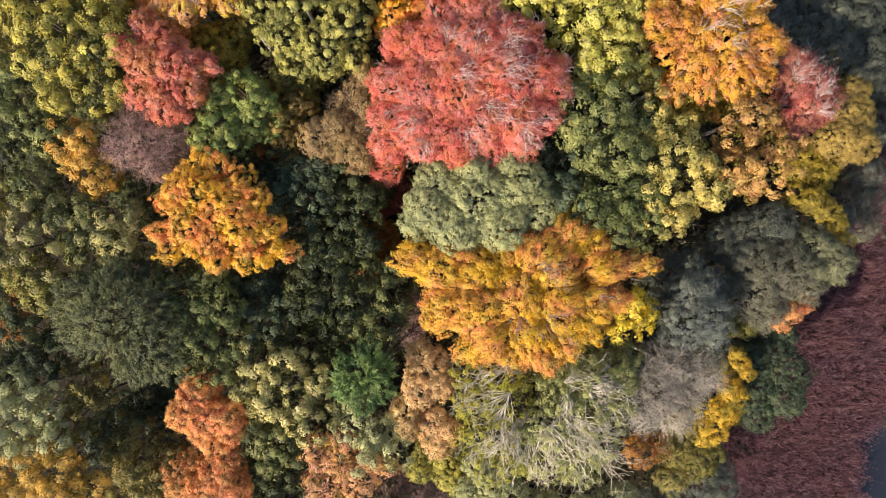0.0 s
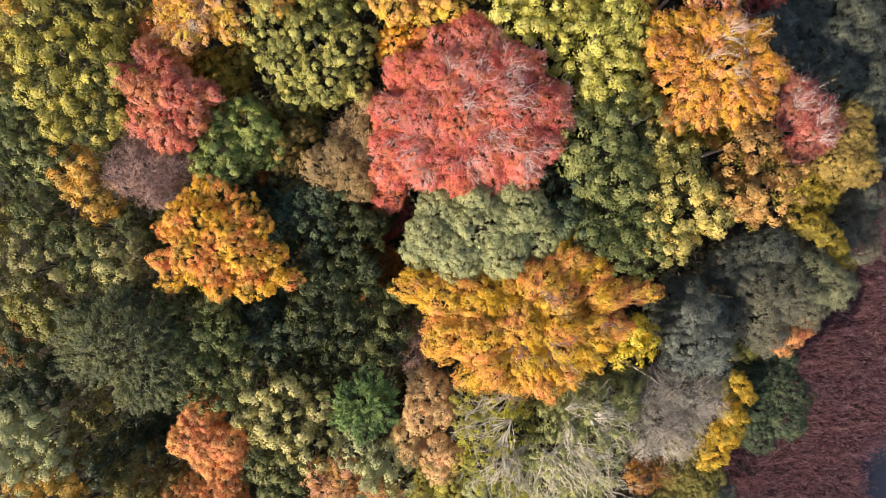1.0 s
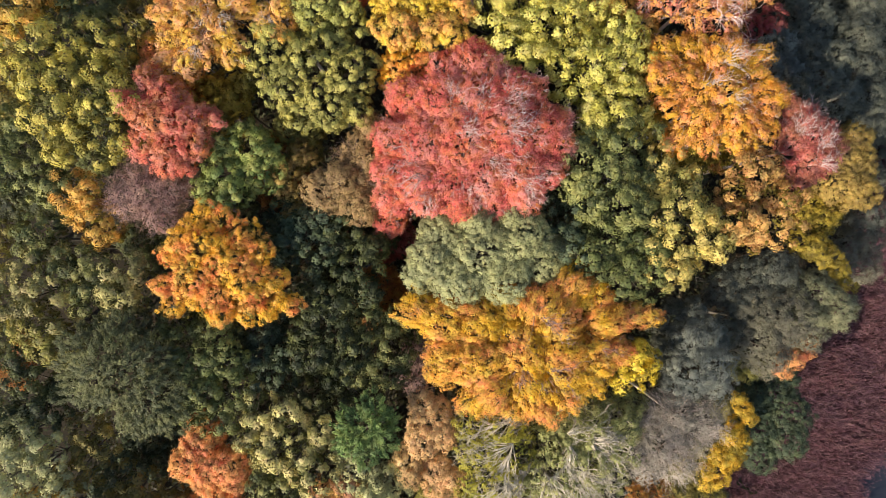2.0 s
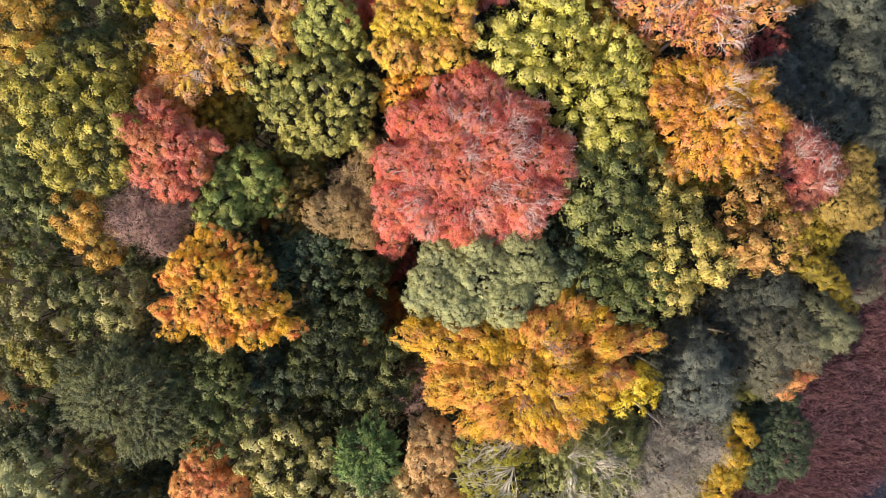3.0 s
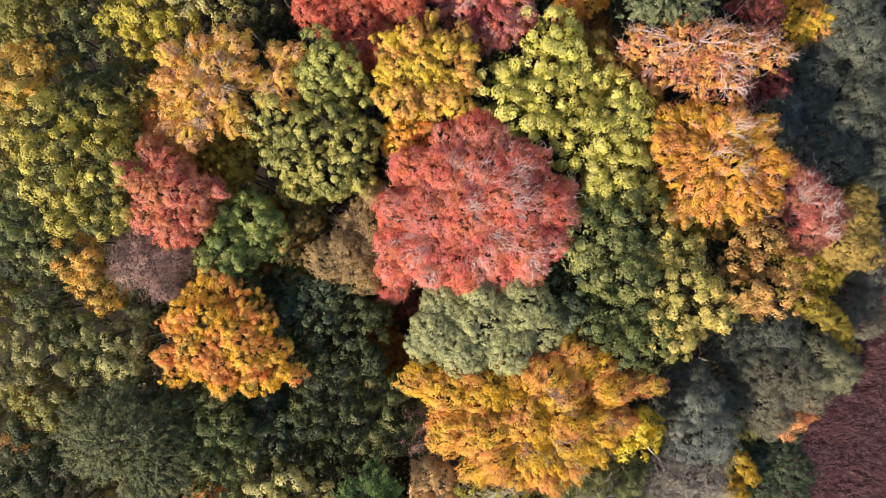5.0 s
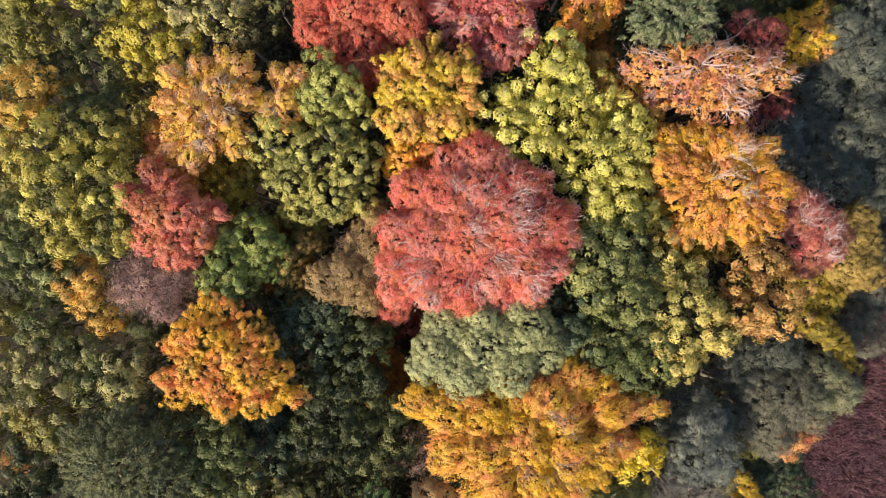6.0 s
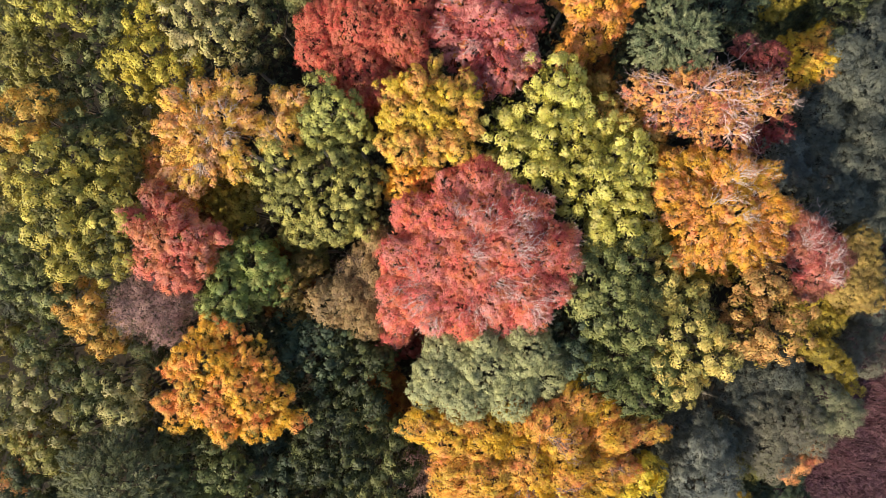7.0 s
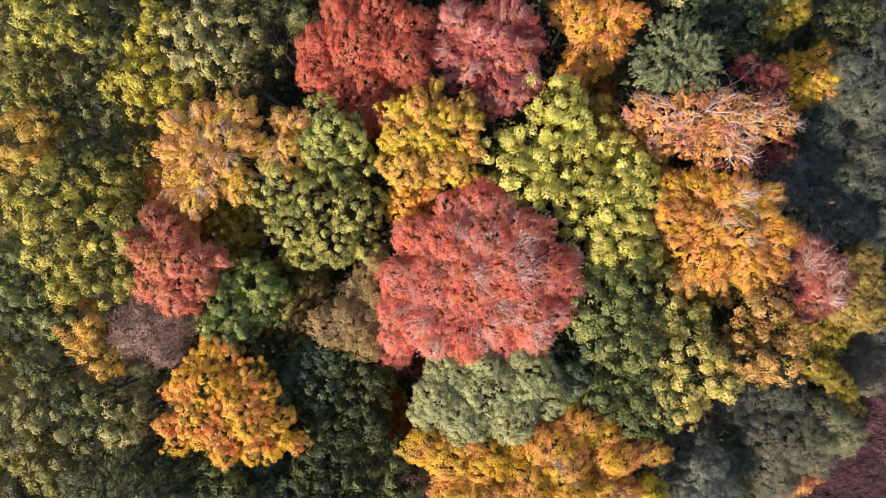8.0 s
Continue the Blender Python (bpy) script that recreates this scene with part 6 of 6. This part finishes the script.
# the gap is empty and only shaded; this added bush darkens it
tree("holly_bush", "added dark holly for an empty shaded gap below the brown-olive oak", "shrub", -31.97, 23.38, 14.0, DEEP, "fine",
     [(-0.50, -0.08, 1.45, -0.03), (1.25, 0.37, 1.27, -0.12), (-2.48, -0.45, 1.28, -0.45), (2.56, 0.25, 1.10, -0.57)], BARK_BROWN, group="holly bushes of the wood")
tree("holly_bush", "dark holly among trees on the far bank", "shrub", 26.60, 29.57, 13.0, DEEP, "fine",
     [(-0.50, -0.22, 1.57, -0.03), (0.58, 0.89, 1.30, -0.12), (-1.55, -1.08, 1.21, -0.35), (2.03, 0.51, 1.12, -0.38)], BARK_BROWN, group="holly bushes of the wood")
tree("hazel_bush", "dull green hazel under the yellow-green oaks", "shrub", -29.73, 14.17, 15.0, GREEN, "fine",
     [(-0.41, 0.58, 1.86, -0.04), (1.60, 1.46, 1.61, -0.39), (0.42, -1.57, 1.69, -0.21), (-2.18, -0.72, 1.34, -0.42)], BARK_BROWN, group="hazel bushes of the wood")
tree("hazel_bush", "shaded green hazel beside the yellow-green oaks", "shrub", -26.30, 13.46, 15.0, GREEN, "fine",
     [(0.09, -0.84, 1.68, -0.04), (0.74, 1.31, 1.42, -0.13), (-0.98, -3.01, 1.44, -0.59), (0.17, 3.73, 1.26, -0.84)], BARK_BROWN, group="hazel bushes of the wood")
tree("hazel_bush", "thin olive-brown hazel in a shaded gap", "shrub", -10.59, 11.07, 18.2, OLIVE, "fine",
     [(-0.43, 1.13, 1.26, -0.15), (0.38, -0.64, 1.17, -0.05), (-0.72, -1.80, 0.99, -0.39), (0.90, 0.88, 0.99, -0.16)], BARK_BROWN, group="hazel bushes of the wood")
tree("hornbeam_bush", "low rusty hornbeam in a shaded gap", "shrub", -11.51, 10.09, 17.2, RUST, "fine",
     [(-0.41, 1.02, 1.03, -0.16), (0.49, -1.23, 0.94, -0.23)], BARK_BROWN, group="hornbeam bushes of the wood")
tree("willow_tree", "dim blue-grey willow below the dark red rowan", "tree", 25.69, 17.97, 15.0, BLUE_GREY, "soft",
     [(0.10, 1.02, 1.51, -0.13), (-0.83, -0.72, 1.24, -0.14), (0.80, -0.92, 1.16, -0.19)], BARK_GREY, group="willow trees of the wood")
tree("hazel_bush", "olive-amber hazel below the orange beech", "shrub", 17.41, 10.77, 18.6, OLIVE_GOLD, "flame",
     [(-1.73, -0.08, 1.01, -0.20), (-0.23, -0.71, 1.09, 0.00), (1.62, -0.85, 1.01, -0.20), (2.94, 0.01, 0.85, -0.50), (-2.58, 1.61, 0.78, -0.60)], BARK_BROWN, group="hazel bushes of the wood")
tree("hazel_bush", "yellow-green hazel beside the peach cherry", "shrub", -15.29, 14.24, 18.8, OLIVE_GOLD, "flame",
     [(-1.36, 0.49, 1.08, -0.10), (0.04, 0.11, 1.08, 0.00), (1.10, 1.11, 0.93, -0.30), (-0.48, -1.05, 0.93, -0.40), (0.66, -0.64, 0.77, -0.50)], BARK_BROWN, group="hazel bushes of the wood")
tree("hazel_bush", "brown-orange hazel under the peach cherry", "shrub", -18.44, 14.44, 18.6, RUST, "flame",
     [(-0.08, -0.10, 0.93, -0.20), (0.87, -1.06, 0.85, -0.30), (-1.30, 0.29, 0.78, -0.30), (0.50, 0.89, 0.85, -0.20)], BARK_BROWN, group="hazel bushes of the wood")
tree("hornbeam_bush", "amber hornbeam between ash and cherry", "shrub", 12.83, 19.56, 18.6, OAK_AMBER, "flame",
     [(-1.86, 1.51, 0.93, -0.20), (-0.54, 0.87, 1.01, 0.00), (1.07, -0.07, 0.93, -0.10), (1.67, -1.83, 0.93, -0.10), (1.99, -3.93, 0.78, -0.40), (-2.36, 3.43, 0.85, -0.60)], BARK_BROWN, group="hornbeam bushes of the wood")
tree("hazel_bush", "amber-olive hazel between the green oak and the tan birch", "shrub", -10.79, 8.28, 18.9, OCHRE, "flame",
     [(-0.26, 0.88, 0.93, -0.10), (-0.47, -0.68, 0.85, -0.20), (0.66, 1.86, 0.85, -0.30), (0.06, -2.06, 0.69, -0.50)], BARK_BROWN, group="hazel bushes of the wood")
tree("birch_tree", "pinkish-brown thin birch beside the crimson beech", "tree", -5.55, 10.13, 19.6, TAN_DULL, "soft",
     [(-0.38, 0.62, 0.99, -0.10), (0.22, -0.52, 1.06, 0.00), (-0.19, -1.87, 0.91, -0.30), (0.35, 1.78, 0.76, -0.40)], BARK_BROWN, group="birch trees of the wood")

# ---- undergrowth ----
# leaf colours lowered so that gaps between crowns look deeply shaded
UNDER = leaf_material("undergrowth_leaves", (0.045, 0.052, 0.022), (0.055, 0.042, 0.022), (0.08, 0.075, 0.03))


def undergrowth():
    """Low bramble and saplings that cover the woodland floor."""
    rng = np.random.default_rng(5)
    n = 7000
    y = rng.uniform(-34, 48, n)
    x = rng.uniform(-42, 1, n) + (y * 0.5 + 38) * rng.uniform(0, 1, n)
    x = np.minimum(x, np.array([shore_x(v) for v in y]) - rng.uniform(0, 1.5, n))
    z = np.array([ground_z(a, b) for a, b in zip(x, y)])
    h = np.clip(2.6 + 2.0 * lumps(rng, np.stack([x, y, z], 1), 4.0), 0.5, 6.5)
    src = np.repeat(np.arange(n), 11)
    k = len(src)
    o = rng.normal(0, 1, (k, 3)) * np.array([0.55, 0.55, 0.4])
    pos = np.stack([x, y, z + h], 1)[src] * 1.0 + o
    pos[:, 2] = np.maximum(pos[:, 2] * rng.uniform(0.55, 1.0, k), z[src] + 0.1)
    nrm = unit(o + np.array([0, 0, 0.8]) + rng.normal(0, 0.4, (k, 3)))
    size = rng.uniform(0.3, 0.6, k)
    v, f = leaf_arrays(pos, nrm, rng.normal(0, 1, (k, 3)), size, size * 0.7, True)
    tagged(new("undergrowth", quick_mesh("undergrowth", v, f, UNDER)), "dark bramble and sapling undergrowth on the woodland floor", "undergrowth", kind="stuff")


undergrowth()

# ---- reed bed ----
REED = leaf_material("dry_reed", (0.165, 0.072, 0.082), (0.132, 0.065, 0.085), (0.27, 0.155, 0.155), patch=0.35, gloss=0.1, glow=0.15)


def reed_bed():
    """Dry reeds between the bank and the open water: bent stalks in tufts, each with a drooping plume."""
    rng = np.random.default_rng(77)
    n = 42000
    y = rng.uniform(-30, 16, n)
    shore = np.array([shore_x(v) for v in y])
    edge = np.array([water_x(v) for v in y])
    x = shore - 1.5 + (edge - shore + 1.5) * rng.uniform(0, 1, n)
    tuft = rng.normal(0, 0.25, (n, 2))
    x, y = x + tuft[:, 0], y + tuft[:, 1]
    z = np.array([ground_z(a, b) for a, b in zip(x, y)])
    knot = lumps(rng, np.stack([x, y, 0 * z], 1), 0.9)
    tall = rng.uniform(1.3, 2.2, n) * np.clip(0.95 + 0.30 * knot, 0.4, 1.5)
    lean = np.stack([rng.normal(0.14, 0.28, n), rng.normal(0.08, 0.26, n), np.ones(n)], 1)
    foot = np.stack([x, y, z], 1)
    tip = foot + unit(lean) * tall[:, None]
    side = unit(np.cross(lean, rng.normal(0, 1, (n, 3)))) * 0.035
    plume = tip + np.stack([rng.normal(0.10, 0.14, n), rng.normal(0.06, 0.14, n), rng.uniform(-0.1, 0.12, n)], 1)
    stalks = np.stack([foot + side, foot - side, tip], 1).reshape(-1, 3)
    fa = np.arange(n * 3).reshape(n, 3)
    s4 = leaf_arrays((tip + plume) / 2, unit(rng.normal(0, 0.3, (n, 3)) + np.array([0, 0, 1.0])), plume - tip,
                     rng.uniform(0.16, 0.32, n), rng.uniform(0.05, 0.085, n), True)
    low = rng.uniform(0.35, 0.9, n)[:, None]
    s5 = leaf_arrays(foot + (tip - foot) * low, unit(rng.normal(0, 0.5, (n, 3)) + np.array([0, 0, 1.0])),
                     np.stack([rng.normal(0.15, 0.6, n), rng.normal(0, 0.6, n), rng.normal(0, 0.3, n)], 1), rng.uniform(0.3, 0.6, n), rng.uniform(0.03, 0.06, n), True)
    v, f = join([s4, s5])
    quads = quick_mesh("reeds", v, f, REED)
    stems = quick_mesh("reed_stems", stalks, fa, REED)
    bed = tagged(new("reeds", quads), "dense bed of dry purple-brown reeds along the shore", "reeds", kind="stuff")
    st = tagged(new("stalks", stems), kind="stuff")
    st.parent = bed


reed_bed()
